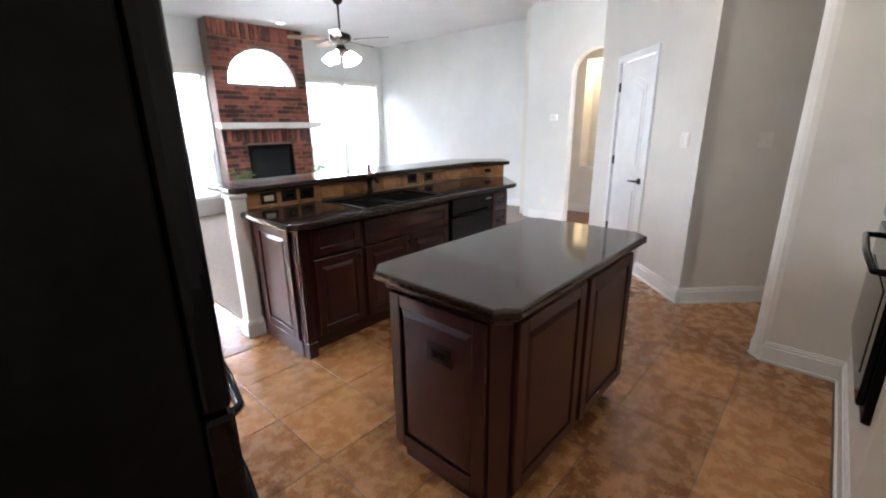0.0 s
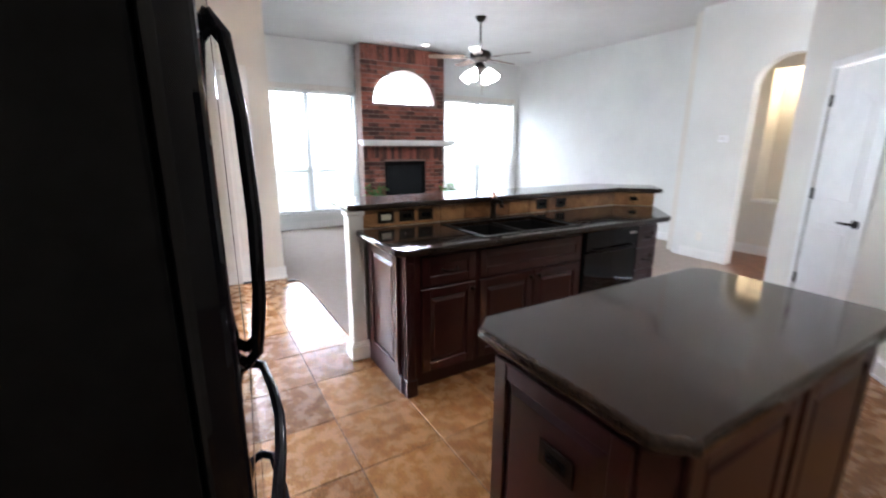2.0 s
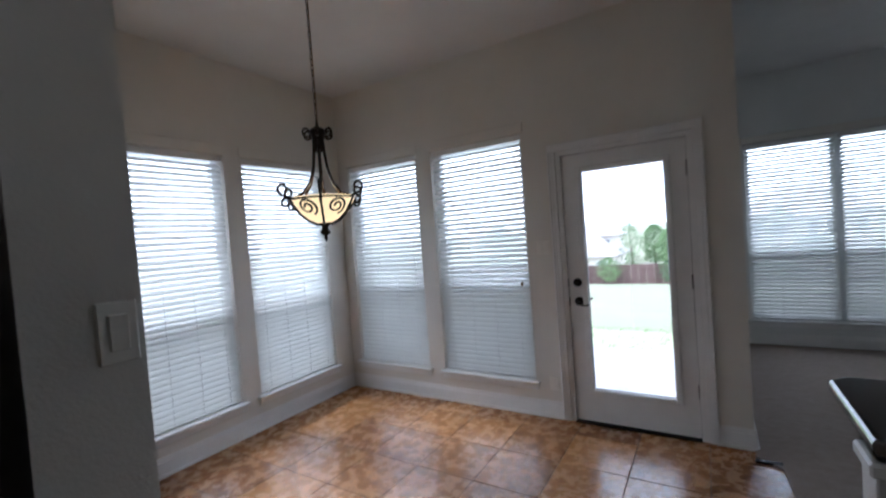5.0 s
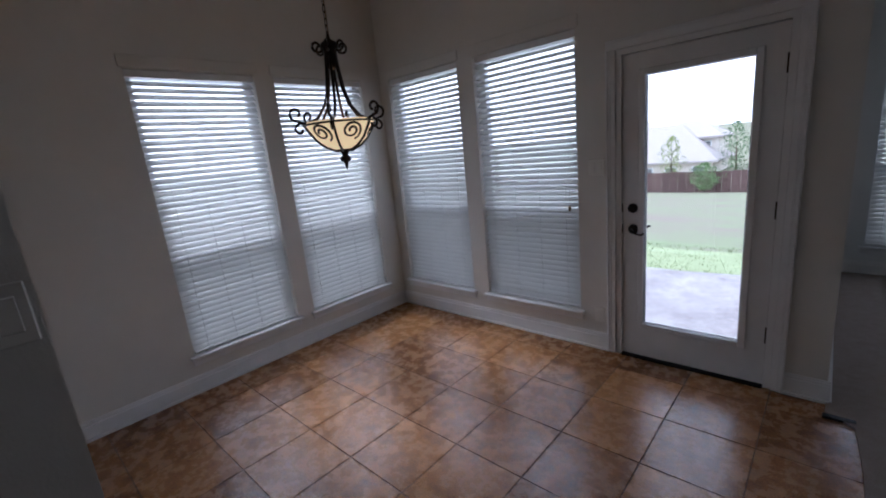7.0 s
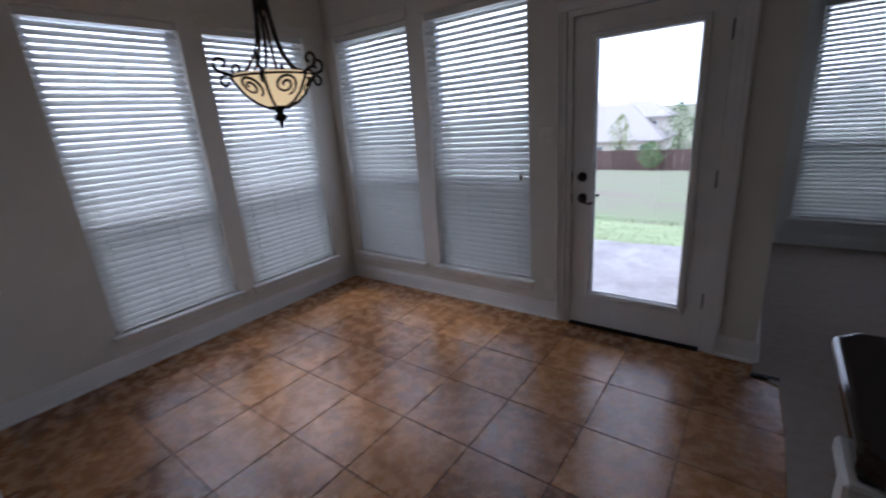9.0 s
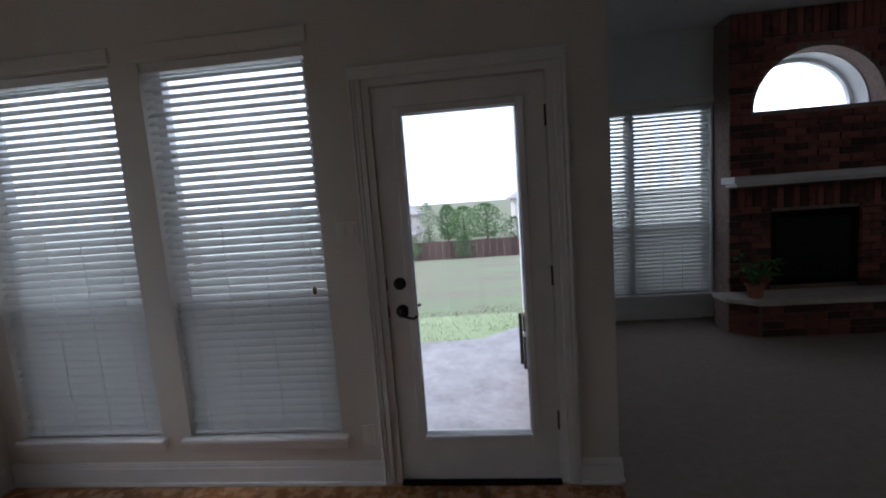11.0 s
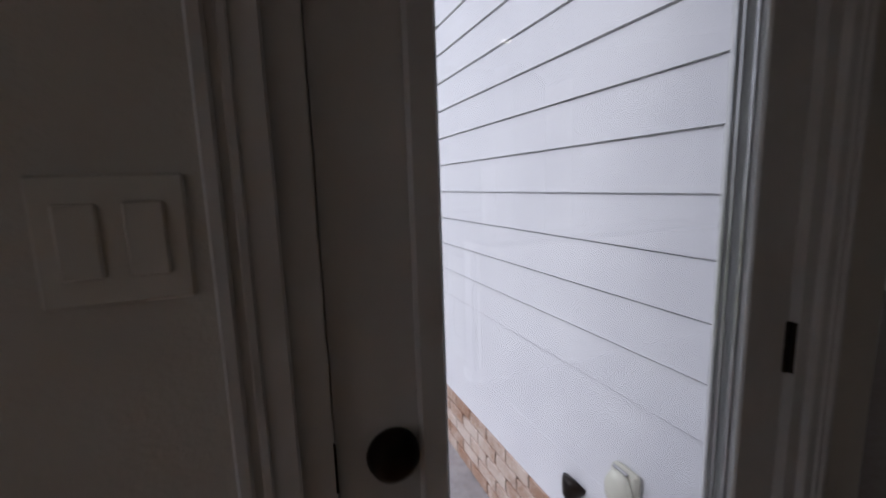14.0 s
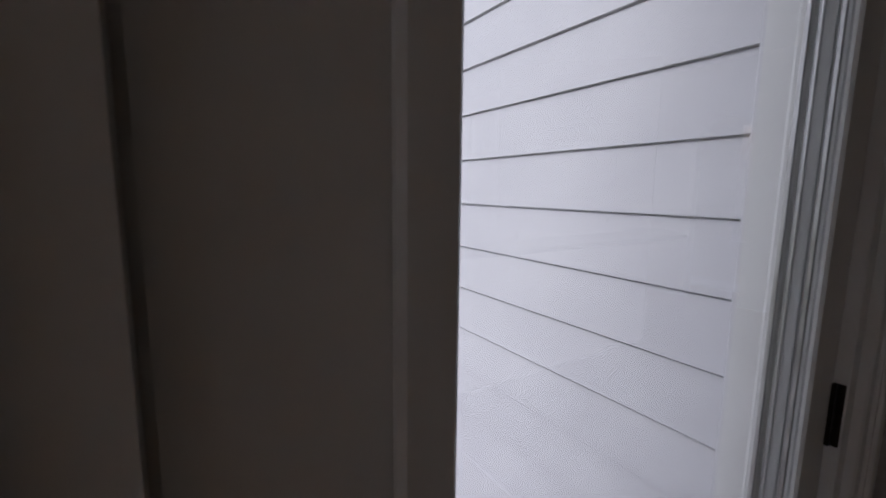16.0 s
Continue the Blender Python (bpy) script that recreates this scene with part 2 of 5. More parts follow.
def tube(points, r, n=8, bm=None):
    own = bm or bmesh.new()
    pts = [Vector(p) for p in points]
    rings = []
    up = Vector((0.13, 0.31, 0.94)).normalized()
    for i, p in enumerate(pts):
        d = (pts[min(i + 1, len(pts) - 1)] - pts[max(i - 1, 0)]).normalized()
        side = d.cross(up)
        if side.length < 0.05:
            side = d.cross(Vector((1, 0, 0)))
        side.normalize()
        other = d.cross(side)
        rr = r[i] if isinstance(r, (list, tuple)) else r
        rings.append([own.verts.new(p + rr * (side * math.cos(2 * math.pi * k / n) + other * math.sin(2 * math.pi * k / n))) for k in range(n)])
    for a, b in zip(rings, rings[1:]):
        for k in range(n):
            own.faces.new((a[k], a[(k + 1) % n], b[(k + 1) % n], b[k]))
    own.faces.new(rings[0])
    own.faces.new(rings[-1])
    return own


def prism(outer, z0, z1, holes=(), bevel=0.0, seg=2):
    """A slab with the given outline, holes and rounded outer edges."""
    bm = bmesh.new()
    edges, rim = [], []
    for k, loop in enumerate([outer, *holes]):
        vs = [bm.verts.new((x, y, z1)) for x, y in loop]
        if k == 0:
            rim = vs
        edges += [bm.edges.new((vs[i], vs[(i + 1) % len(vs)])) for i in range(len(vs))]
    bmesh.ops.triangle_fill(bm, use_beauty=True, use_dissolve=False, edges=edges)
    r = bmesh.ops.extrude_face_region(bm, geom=list(bm.faces))
    low = [g for g in r["geom"] if isinstance(g, bmesh.types.BMVert)]
    bmesh.ops.translate(bm, verts=low, vec=(0, 0, z0 - z1))
    if bevel:
        keys = {(round(v.co.x, 4), round(v.co.y, 4)) for v in rim}
        es = [e for e in bm.edges if abs(e.verts[0].co.z - e.verts[1].co.z) < 1e-5 and len(e.link_faces) == 2
              and e.calc_face_angle(0) > 0.5 and all((round(v.co.x, 4), round(v.co.y, 4)) in keys for v in e.verts)]
        bmesh.ops.bevel(bm, geom=es, offset=bevel, segments=seg, profile=0.5, affect="EDGES")
    return bm


def thing(name, label, category, group="", at=(0, 0, 0), rz=0):
    ob = new(name)
    ob.matrix_world = pose(*at, 0, 0, rz)
    return tagged(ob, label, category, group)


def structure(ob, label, category):
    return tagged(ob, label, category, "", "structure")


def wall_grid(axis, a0, a1, c0, c1, z0, z1, holes=()):
    """A wall along x or y from a0 to a1, thick from c0 to c1, with openings (s0, s1, low, high)."""
    bm = bmesh.new()
    cuts = sorted({a0, a1, *[h for o in holes for h in o[:2]]})
    for s0, s1 in zip(cuts, cuts[1:]):
        mid = (s0 + s1) / 2
        spans = sorted((o[2], o[3]) for o in holes if o[0] < mid < o[1])
        low = z0
        for b, t in [*spans, (z1, z1)]:
            if b - low > 1e-4:
                if axis == "x":
                    box(s0, s1, c0, c1, low, b, bm=bm)
                else:
                    box(c0, c1, s0, s1, low, b, bm=bm)
            low = max(low, t)
    return bm


H = 3.10
ZS, ZT = 0.29, 2.33

# ---- the shell ----
NB = [(-2.22, -1.34, ZS, ZT), (-1.17, -0.28, ZS, ZT)]
DOORHOLE = (0.005, 0.91, -0.02, 2.12)
structure(link("wall_nook_back", wall_grid("x", -2.345, 1.175, 4.99, 5.15, -0.2, H, [*NB, DOORHOLE]), WALL), "cream painted nook wall with two windows and a door", "wall")
NL = [(2.84, 3.70, ZS, ZT), (3.86, 4.75, ZS, ZT)]
structure(link("wall_nook_side", wall_grid("y", 2.05, 5.15, -2.505, -2.345, -0.2, H, NL), WALL), "cream painted nook wall with two windows", "wall")
structure(link("wall_stub", wall_grid("x", -2.505, 0.04, 1.875, 2.05, 0, H), WALL), "cream painted stub wall beside the fridge", "wall")
structure(link("wall_living_side", wall_grid("y", 5.15, 7.75, 1.045, 1.175, -0.2, H), LIVINGWALL), "painted living room wall", "wall")
LB = [(1.38, 3.02, ZS, ZT), (4.87, 6.60, ZS, ZT), (3.04, 4.67, 0.30, 2.95)]
structure(link("wall_living_back", wall_grid("x", 1.045, 6.87, 7.75, 7.90, -0.2, H, LB), LIVINGWALL), "painted living room wall with two wide windows", "wall")
structure(link("wall_living_end", wall_grid("y", 3.42, 7.75, 6.75, 6.87, 0, H), LIVINGWALL), "pale painted living room wall", "wall")
structure(link("wall_return", wall_grid("x", 6.07, 6.75, 3.42, 3.54, 0, H), LIVINGWALL), "pale painted wall return", "wall")


def arch_wall(y0, y1, x0, x1, cy, half, spring, rise):
    bm = bmesh.new()
    n = 20
    arc = [(cy + half * math.cos(math.pi * i / n), spring + rise * math.sin(math.pi * i / n)) for i in range(n + 1)]
    box(x0, x1, y0, cy - half, 0, H, bm=bm)
    box(x0, x1, cy + half, y1, 0, H, bm=bm)
    for (ya, za), (yb, zb) in zip(arc, arc[1:]):
        q = [bm.verts.new((x, y, z)) for x in (x0, x1) for y, z in ((ya, za), (yb, zb), (yb, H), (ya, H))]
        for f in ((0, 1, 2, 3), (7, 6, 5, 4), (0, 4, 5, 1), (2, 6, 7, 3)):
            bm.faces.new([q[k] for k in f])
    bmesh.ops.remove_doubles(bm, verts=bm.verts, dist=1e-5)
    return bm


structure(link("wall_arch", arch_wall(1.6, 3.42, 6.07, 6.21, 2.50, 0.34, 2.12, 0.31), LIVINGWALL), "pale wall with an arched opening", "wall")
structure(link("wall_hall", wall_grid("y", 1.0, 3.6, 7.0, 7.1, 0, H, [(2.3, 3.06, 0.75, 2.42)]), WALL), "hall wall with a lit display niche", "wall")
nb = wall_grid("y", 2.3, 3.06, 7.30, 7.34, 0.70, 2.46)
box(7.1, 7.3, 2.26, 2.3, 0.70, 2.46, bm=nb)
box(7.1, 7.3, 3.06, 3.10, 0.70, 2.46, bm=nb)
box(7.1, 7.3, 2.26, 3.10, 2.42, 2.46, bm=nb)
structure(link("niche_lining", nb, WALL), "warmly lit niche lining", "niche")
structure(link("niche_sill", box(6.975, 7.3, 2.28, 3.08, 0.715, 0.75, 0.006), TRIM), "white niche sill", "sill")
structure(link("wall_hall_end", wall_grid("x", 6.21, 7.1, 3.60, 3.7, 0, H), WALL), "hall end wall", "wall")
structure(link("wall_hall_front", wall_grid("x", 5.5, 7.1, 1.0, 1.1, 0, H), WALL), "hall wall", "wall")


def diagonal(name, p, q, thick, label, holes=(), z0=0, z1=H, mat=None):
    """A wall from p to q, its body to the left of that way."""
    L = math.hypot(q[0] - p[0], q[1] - p[1])
    ob = link(name, wall_grid("x", 0, L, 0, thick, z0, z1, holes), mat or WALL)
    ob.matrix_world = pose(p[0], p[1], 0, 0, 0, math.degrees(math.atan2(q[1] - p[1], q[0] - p[0])))
    return structure(ob, label, "wall")




PA, PB = (5.236, 2.066), (3.85, 0.68)
PD0, PD1 = 0.80, 1.46
diagonal("wall_pantry", PB, PA, -0.12, "pale angled wall with the pantry door", [(PD0 - 0.02, PD1 + 0.02, -0.02, 2.06)])
diagonal("wall_recess", (4.75, -0.22), PB, -0.12, "pale angled recess wall")
diagonal("wall_diag_end", PA, (5.326, 1.976), 0.02, "pale wall end")
structure(link("wall_column", prism([(3.23, -0.34), (3.23, 0.02), (3.238, 0.05), (3.255, 0.075), (3.28, 0.094), (3.31, 0.10), (3.40, 0.10), (4.4, -0.7), (4.3, -0.8)], 0, H), WALL), "cream wall end beside the passage", "wall")
structure(link("wall_oven", wall_grid("x", 1.98, 3.23, -0.95, -0.34, 0, H), WALL), "cream wall around the built-in oven", "wall")
structure(link("wall_kitchen_back", wall_grid("x", -2.5, 4.9, -2.6, -2.5, 0, H), WALL), "kitchen back wall", "wall")
structure(link("wall_kitchen_side", wall_grid("y", -2.6, 1.9, -0.62, -0.5, 0, H), WALL), "kitchen wall behind the fridge", "wall")
structure(link("wall_passage_end", wall_grid("y", -2.6, 0.1, 4.75, 4.85, 0, H), WALL), "passage end wall", "wall")
structure(link("ceiling", prism([(-2.6, -2.7), (7.5, -2.7), (7.5, 7.95), (1.0, 7.95), (1.0, 5.16), (-2.6, 5.16)], H, H + 0.12), CEIL), "white textured ceiling", "ceiling")

# floors
structure(link("floor", box(-2.5, 1.31, -2.6, 5.0, -0.2, -0.003), GROUT), "grout bed under the brown tiles", "floor")
structure(link("floor_kitchen", prism([(1.31, -2.6), (7.4, -2.6), (7.4, 2.9), (6.07, 2.9), (4.35, 2.64), (4.0, 2.86), (1.31, 2.86)], -0.2, -0.003), GROUT), "grout bed under the brown tiles", "floor")
structure(link("carpet", prism([(1.315, 2.862), (4.0, 2.862), (4.36, 2.645), (4.42, 1.95), (5.10, 1.90), (5.385, 2.10), (6.02, 2.86), (6.07, 2.905), (6.75, 3.42), (6.75, 7.75), (1.175, 7.75), (1.175, 4.875), (1.295, 4.77), (1.315, 4.4)], -0.2, 0.012), CARPET), "grey beige cut pile carpet", "carpet")
structure(link("wood_floor", prism([(5.392, 2.10), (6.034, 2.856), (6.08, 2.88), (6.21, 2.90), (6.3, 3.6), (7.0, 3.6), (7.0, 1.1), (5.5, 1.1)], -0.15, 0.004), WOODFLOOR), "dark red hall wood floor", "floor")


def baseboard(p, q, side):
    """A run of baseboard from p to q, proud by its side sign to the left."""
    L = math.hypot(q[0] - p[0], q[1] - p[1])
    bm = box(0, L, 0, side * 0.016, 0.0, 0.105)
    box(0, L, 0, side * 0.010, 0.105, 0.122, bm=bm)
    box(0, L, 0, side * 0.006, 0.122, 0.134, bm=bm)
    box(0, L, 0, side * 0.026, 0.0, 0.018, bm=bm)
    ob = link("baseboard", bm, TRIM)
    ob.matrix_world = pose(p[0], p[1], 0.0, 0, 0, math.degrees(math.atan2(q[1] - p[1], q[0] - p[0])))
    return structure(ob, "white moulded baseboard", "baseboard")


for p, q, s in [((-2.345, 4.99), (-0.055, 4.99), -1), ((0.965, 4.99), (1.19, 4.99), -1), ((-2.345, 2.07), (-2.345, 4.97), -1), ((1.175, 4.976), (1.175, 7.75), -1),
                ((1.18, 7.75), (2.9, 7.75), -1), ((4.8, 7.75), (6.75, 7.75), -1), ((6.75, 3.54), (6.75, 7.74), 1), ((6.07, 2.84), (6.07, 3.44), 1),
                ((6.09, 3.54), (6.75, 3.54), 1), ((3.85, 0.68), (4.366, 1.196), 1), ((4.932, 1.762), (5.236, 2.066), 1), ((4.6, -0.07), (3.85, 0.68), 1),
                ((3.23, -0.34), (3.23, 0.035), 1), ((3.23, 0.02), (3.31, 0.10), 1), ((1.98, -0.34), (3.23, -0.34), 1), ((1.98, -0.95), (1.98, -0.33), 1),
                ((7.0, 1.1), (7.0, 3.6), 1), ((-2.3, 2.05), (0.04, 2.05), 1), ((0.04, 1.86), (0.04, 2.066), -1)]:
    baseboard(p, q, s)
structure(link("carpet_strip", box(1.165, 1.30, 4.81, 4.85, 0.0, 0.014, 0.003), BLACKPLASTIC), "dark strip at the carpet edge", "trim")


# ---- windows with blinds ----
slat_bm = bmesh.new()
SLATW = 0.05
prev = None
for i in range(6):
    u = -1 + 2 * i / 5
    row = [slat_bm.verts.new((sx, u * SLATW / 2, 0.0035 * (1 - u * u) + dz)) for sx in (-0.5, 0.5) for dz in (0, 0.0028)]
    if prev:
        slat_bm.faces.new((prev[0], prev[2], row[2], row[0]))
        slat_bm.faces.new((prev[1], row[1], row[3], prev[3]))
        slat_bm.faces.new((prev[0], row[0], row[1], prev[1]))
        slat_bm.faces.new((prev[2], prev[3], row[3], row[2]))
    else:
        slat_bm.faces.new((row[0], row[1], row[3], row[2]))
    prev = row
slat_bm.faces.new((prev[0], prev[2], prev[3], prev[1]))
bmesh.ops.recalc_face_normals(slat_bm, faces=slat_bm.faces)
SLATMESH = bpy.data.meshes.new("slat")
slat_bm.to_mesh(SLATMESH)
SLATMESH.materials.append(SLAT)


def window(number, m, w, tilt=41.0):
    """Sash window of width w in its opening: x across, y outwards from the room side of the wall, z up from the floor."""
    win = new("window_%d" % number)
    win.matrix_world = m
    structure(win, "white vinyl sash window", "window")
    h0, h1, mid = ZS, ZT, 1.03
    bm = box(0.002, 0.05, 0.09, 0.15, h0, h1)
    box(w - 0.05, w - 0.002, 0.09, 0.15, h0, h1, bm=bm)
    box(0.05, w - 0.05, 0.09, 0.15, h0, h0 + 0.05, bm=bm)
    box(0.05, w - 0.05, 0.09, 0.15, h1 - 0.05, h1, bm=bm)
    part("window_frame", bm, PALEFRAME, win)
    part("meeting_rail", box(0.05, w - 0.05, 0.085, 0.14, mid - 0.03, mid + 0.03, 0.004), PALEFRAME, win)
    if w > 1.2:
        part("mullion", box(w / 2 - 0.05, w / 2 + 0.05, 0.07, 0.15, h0, h1, 0.004), PALEFRAME, win)
    for a, b in ((h0 + 0.05, mid - 0.03), (mid + 0.03, h1 - 0.05)):
        g = part("pane", box(0.05, w - 0.05, 0.118, 0.122, a, b), GLASS, win)
        g.visible_shadow = False
    part("insect_screen", box(0.05, w - 0.05, 0.136, 0.1375, h0 + 0.05, mid - 0.03), SCREEN, win, "dark mesh insect screen")
    bm = box(-0.035, w + 0.035, -0.042, 0.085, h0 - 0.028, h0, 0.006)
    box(-0.02, w + 0.02, -0.016, 0.0, h0 - 0.075, h0 - 0.028, 0.003, bm=bm)
    part("window_sill", bm, TRIM, win)
    part("head_trim", box(-0.025, w + 0.025, -0.016, 0.0, h1 + 0.004, h1 + 0.085, 0.004), WALL, win)
    spans = [(0.0, w)] if w < 1.2 else [(0.0, w / 2 - 0.012), (w / 2 + 0.012, w)]
    for s0, s1 in spans:
        bl = thing("window_blind", "white slatted blind hanging in a window, slats half tilted", "blind", "window blinds")
        bl.matrix_world = m
        part("headrail", box(s0 + 0.006, s1 - 0.006, 0.012, 0.062, h1 - 0.052, h1 - 0.004, 0.003), TRIM, bl)
        part("bottom_rail", box(s0 + 0.01, s1 - 0.01, 0.012, 0.06, h0 + 0.004, h0 + 0.024, 0.005), TRIM, bl)
        n = 45
        step = (h1 - 0.06 - h0 - 0.03) / n
        for i in range(n):
            z = h0 + 0.045 + i * step
            tl = tilt + 1.6 * math.sin(i * 0.9 + number)
            piece("slat", SLATMESH, bl, pose((s0 + s1) / 2, 0.037, z, tl, 0, 0) @ Matrix.Diagonal((s1 - s0 - 0.016, 1, 1, 1)))
        for k in (0.13, 0.38, 0.63, 0.88):
            part("ladder_cord", cyl((s0 + (s1 - s0) * k, 0.010, h0 + 0.01), (s0 + (s1 - s0) * k, 0.010, h1 - 0.03), 0.0014, n=6), SLAT, bl)
    return win


window(1, pose(-2.22, 4.99, 0), 0.88, 45)
window(2, pose(-1.17, 4.99, 0), 0.89)
window(3, pose(-2.345, 2.84, 0, 0, 0, 90), 0.86, 48)
window(4, pose(-2.345, 3.86, 0, 0, 0, 90), 0.89, 47)
window(5, pose(1.38, 7.75, 0), 1.64)
window(6, pose(4.87, 7.75, 0), 1.73)
tas = thing("blind_cord_tassel", "small dark wooden tassel on a blind cord", "tassel")
part("knob", lathe([(0.004, 0), (0.010, -0.008), (0.012, -0.03), (0.005, -0.042)], (-0.345, 4.978, 1.115), 10), OLDFLASH, tas)
part("cord", cyl((-0.345, 4.978, 1.115), (-0.345, 4.99, 2.28), 0.0013, n=6), TRIM, tas)


# ---- doors ----
def glazed_door():
    d = new("door_1")
    structure(d, "white full glass back door, closed", "door")
    bm = bmesh.new()
    x0, x1, y0, y1, zt = 0.0365, 0.88, 5.003, 5.047, 2.088
    gx0, gx1, gz0, gz1 = 0.150, 0.768, 0.240, 1.975
    for a in ((x0, gx0, 0.012, zt), (gx1, x1, 0.012, zt), (gx0, gx1, 0.012, gz0), (gx0, gx1, gz1, zt)):
        box(a[0], a[1], y0, y1, a[2], a[3], bm=bm)
    part("slab", bm, TRIM, d)
    bm = bmesh.new()
    for yy0, yy1 in ((4.991, 5.003), (5.047, 5.060)):
        t = 0.026
        for a in ((gx0 - 0.012, gx0 + t, gz0 - 0.012, gz1 + 0.012), (gx1 - t, gx1 + 0.012, gz0 - 0.012, gz1 + 0.012),
                  (gx0 + t, gx1 - t, gz0 - 0.012, gz0 + t), (gx0 + t, gx1 - t, gz1 - t, gz1 + 0.012)):
            box(a[0], a[1], yy0, yy1, a[2], a[3], 0.004, bm=bm)
    part("glazing_frame", bm, TRIM, d)
    for xa, xb in ((gx0 + 0.026, gx0 + 0.031), (gx1 - 0.031, gx1 - 0.026)):
        bm = box(xa, xb, 5.005, 5.011, gz0 + 0.03, gz1 - 0.03, 0.001)
        box(xa, xb, 5.031, 5.036, gz0 + 0.03, gz1 - 0.03, 0.001, bm=bm)
        box(xa, xb, 5.044, 5.050, gz0 + 0.03, gz1 - 0.03, 0.001, bm=bm)
        part("spacer", bm, STEEL, d, "thin metal glazing spacer")
    g = part("pane", box(gx0, gx1, 5.021, 5.027, gz0, gz1), GLASS, d)
    g.visible_shadow = False
    bm = bmesh.new()
    for a in ((-0.012, 0.032), (0.883, 0.927)):
        box(a[0], a[1], 4.985, 5.15, 0, 2.135, bm=bm)
    box(0.032, 0.883, 4.985, 5.15, 2.093, 2.135, bm=bm)
    part("jamb", bm, TRIM, d)
    bm = box(0.0325, 0.052, 5.049, 5.064, 0.012, 2.092)
    box(0.863, 0.8825, 5.049, 5.064, 0.012, 2.092, bm=bm)
    box(0.052, 0.863, 5.049, 5.064, 2.072, 2.092, bm=bm)
    part("stop", box(0.0322, 0.0362, 5.008, 5.048, 0.012, 2.087), TRIM, d, "white door stop edge")
    part("weatherstrip", bm, BLACKPLASTIC, d, "dark weatherstrip behind the door slab")
    for a in ((-0.066, -0.004), (0.919, 0.981)):
        bm = box(a[0], a[1], 4.970, 4.99, 0, 2.128, 0.003)
        o = a[0] if a[0] < 0 else a[1]
        s = 1 if a[0] < 0 else -1
        box(o, o + s * 0.016, 4.962, 4.972, 0, 2.128, 0.003, bm=bm)
        box(o + s * 0.024, o + s * 0.034, 4.965, 4.972, 0, 2.128, 0.002, bm=bm)
        part("casing", bm, TRIM, d)
    bm = box(-0.066, 0.981, 4.970, 4.99, 2.128, 2.19, 0.003)
    box(-0.066, 0.981, 4.962, 4.972, 2.174, 2.19, 0.003, bm=bm)
    part("casing", bm, TRIM, d)
    part("threshold", box(0.032, 0.883, 4.965, 5.16, -0.004, 0.011, 0.003), BLACKPLASTIC, d, "dark threshold")
    for z in (0.34, 1.103, 1.883):
        bm = cyl((0.888, 4.993, z - 0.05), (0.888, 4.993, z + 0.05), 0.0075, n=10)
        box(0.874, 0.902, 4.997, 5.005, z - 0.05, z + 0.05, bm=bm)
        part("hinge", bm, BLACKMETAL, d, "dark bronze hinge")
    bolt = part("deadbolt", lathe([(0.0, -0.028), (0.018, -0.028), (0.030, -0.018), (0.033, -0.006), (0.033, 0.0)], (0, 0, 0), 28), BLACKMETAL, d, "dark bronze deadbolt", True)
    bolt.matrix_basis = pose(0.104, 5.003, 1.102, -90)
    rose = part("lever_rose", lathe([(0.0, -0.03), (0.013, -0.03), (0.022, -0.016), (0.034, -0.007), (0.035, 0.0)], (0, 0, 0), 28), BLACKMETAL, d, "dark bronze lever rose", True)
    rose.matrix_basis = pose(0.108, 5.003, 0.955, -90)
    bm = tube([(0.108, 4.975, 0.955), (0.108, 4.95, 0.953), (0.118, 4.943, 0.948), (0.145, 4.943, 0.934), (0.172, 4.944, 0.928), (0.186, 4.945, 0.934), (0.190, 4.945, 0.944)],
              [0.008, 0.008, 0.008, 0.0068, 0.006, 0.0065, 0.009], 10)
    part("lever", bm, BLACKMETAL, d, "curled dark bronze lever", True)
    part("lever", tube([(0.108, 5.047, 0.955), (0.108, 5.09, 0.955), (0.15, 5.10, 0.95), (0.19, 5.10, 0.965)], 0.008, 8), BLACKMETAL, d, "outer lever", True)
    for z in (1.102, 0.955):
        part("strike", box(0.0285, 0.036, 4.996, 5.004, z - 0.03, z + 0.03), BLACKMETAL, d)
    return d


glazed_door()


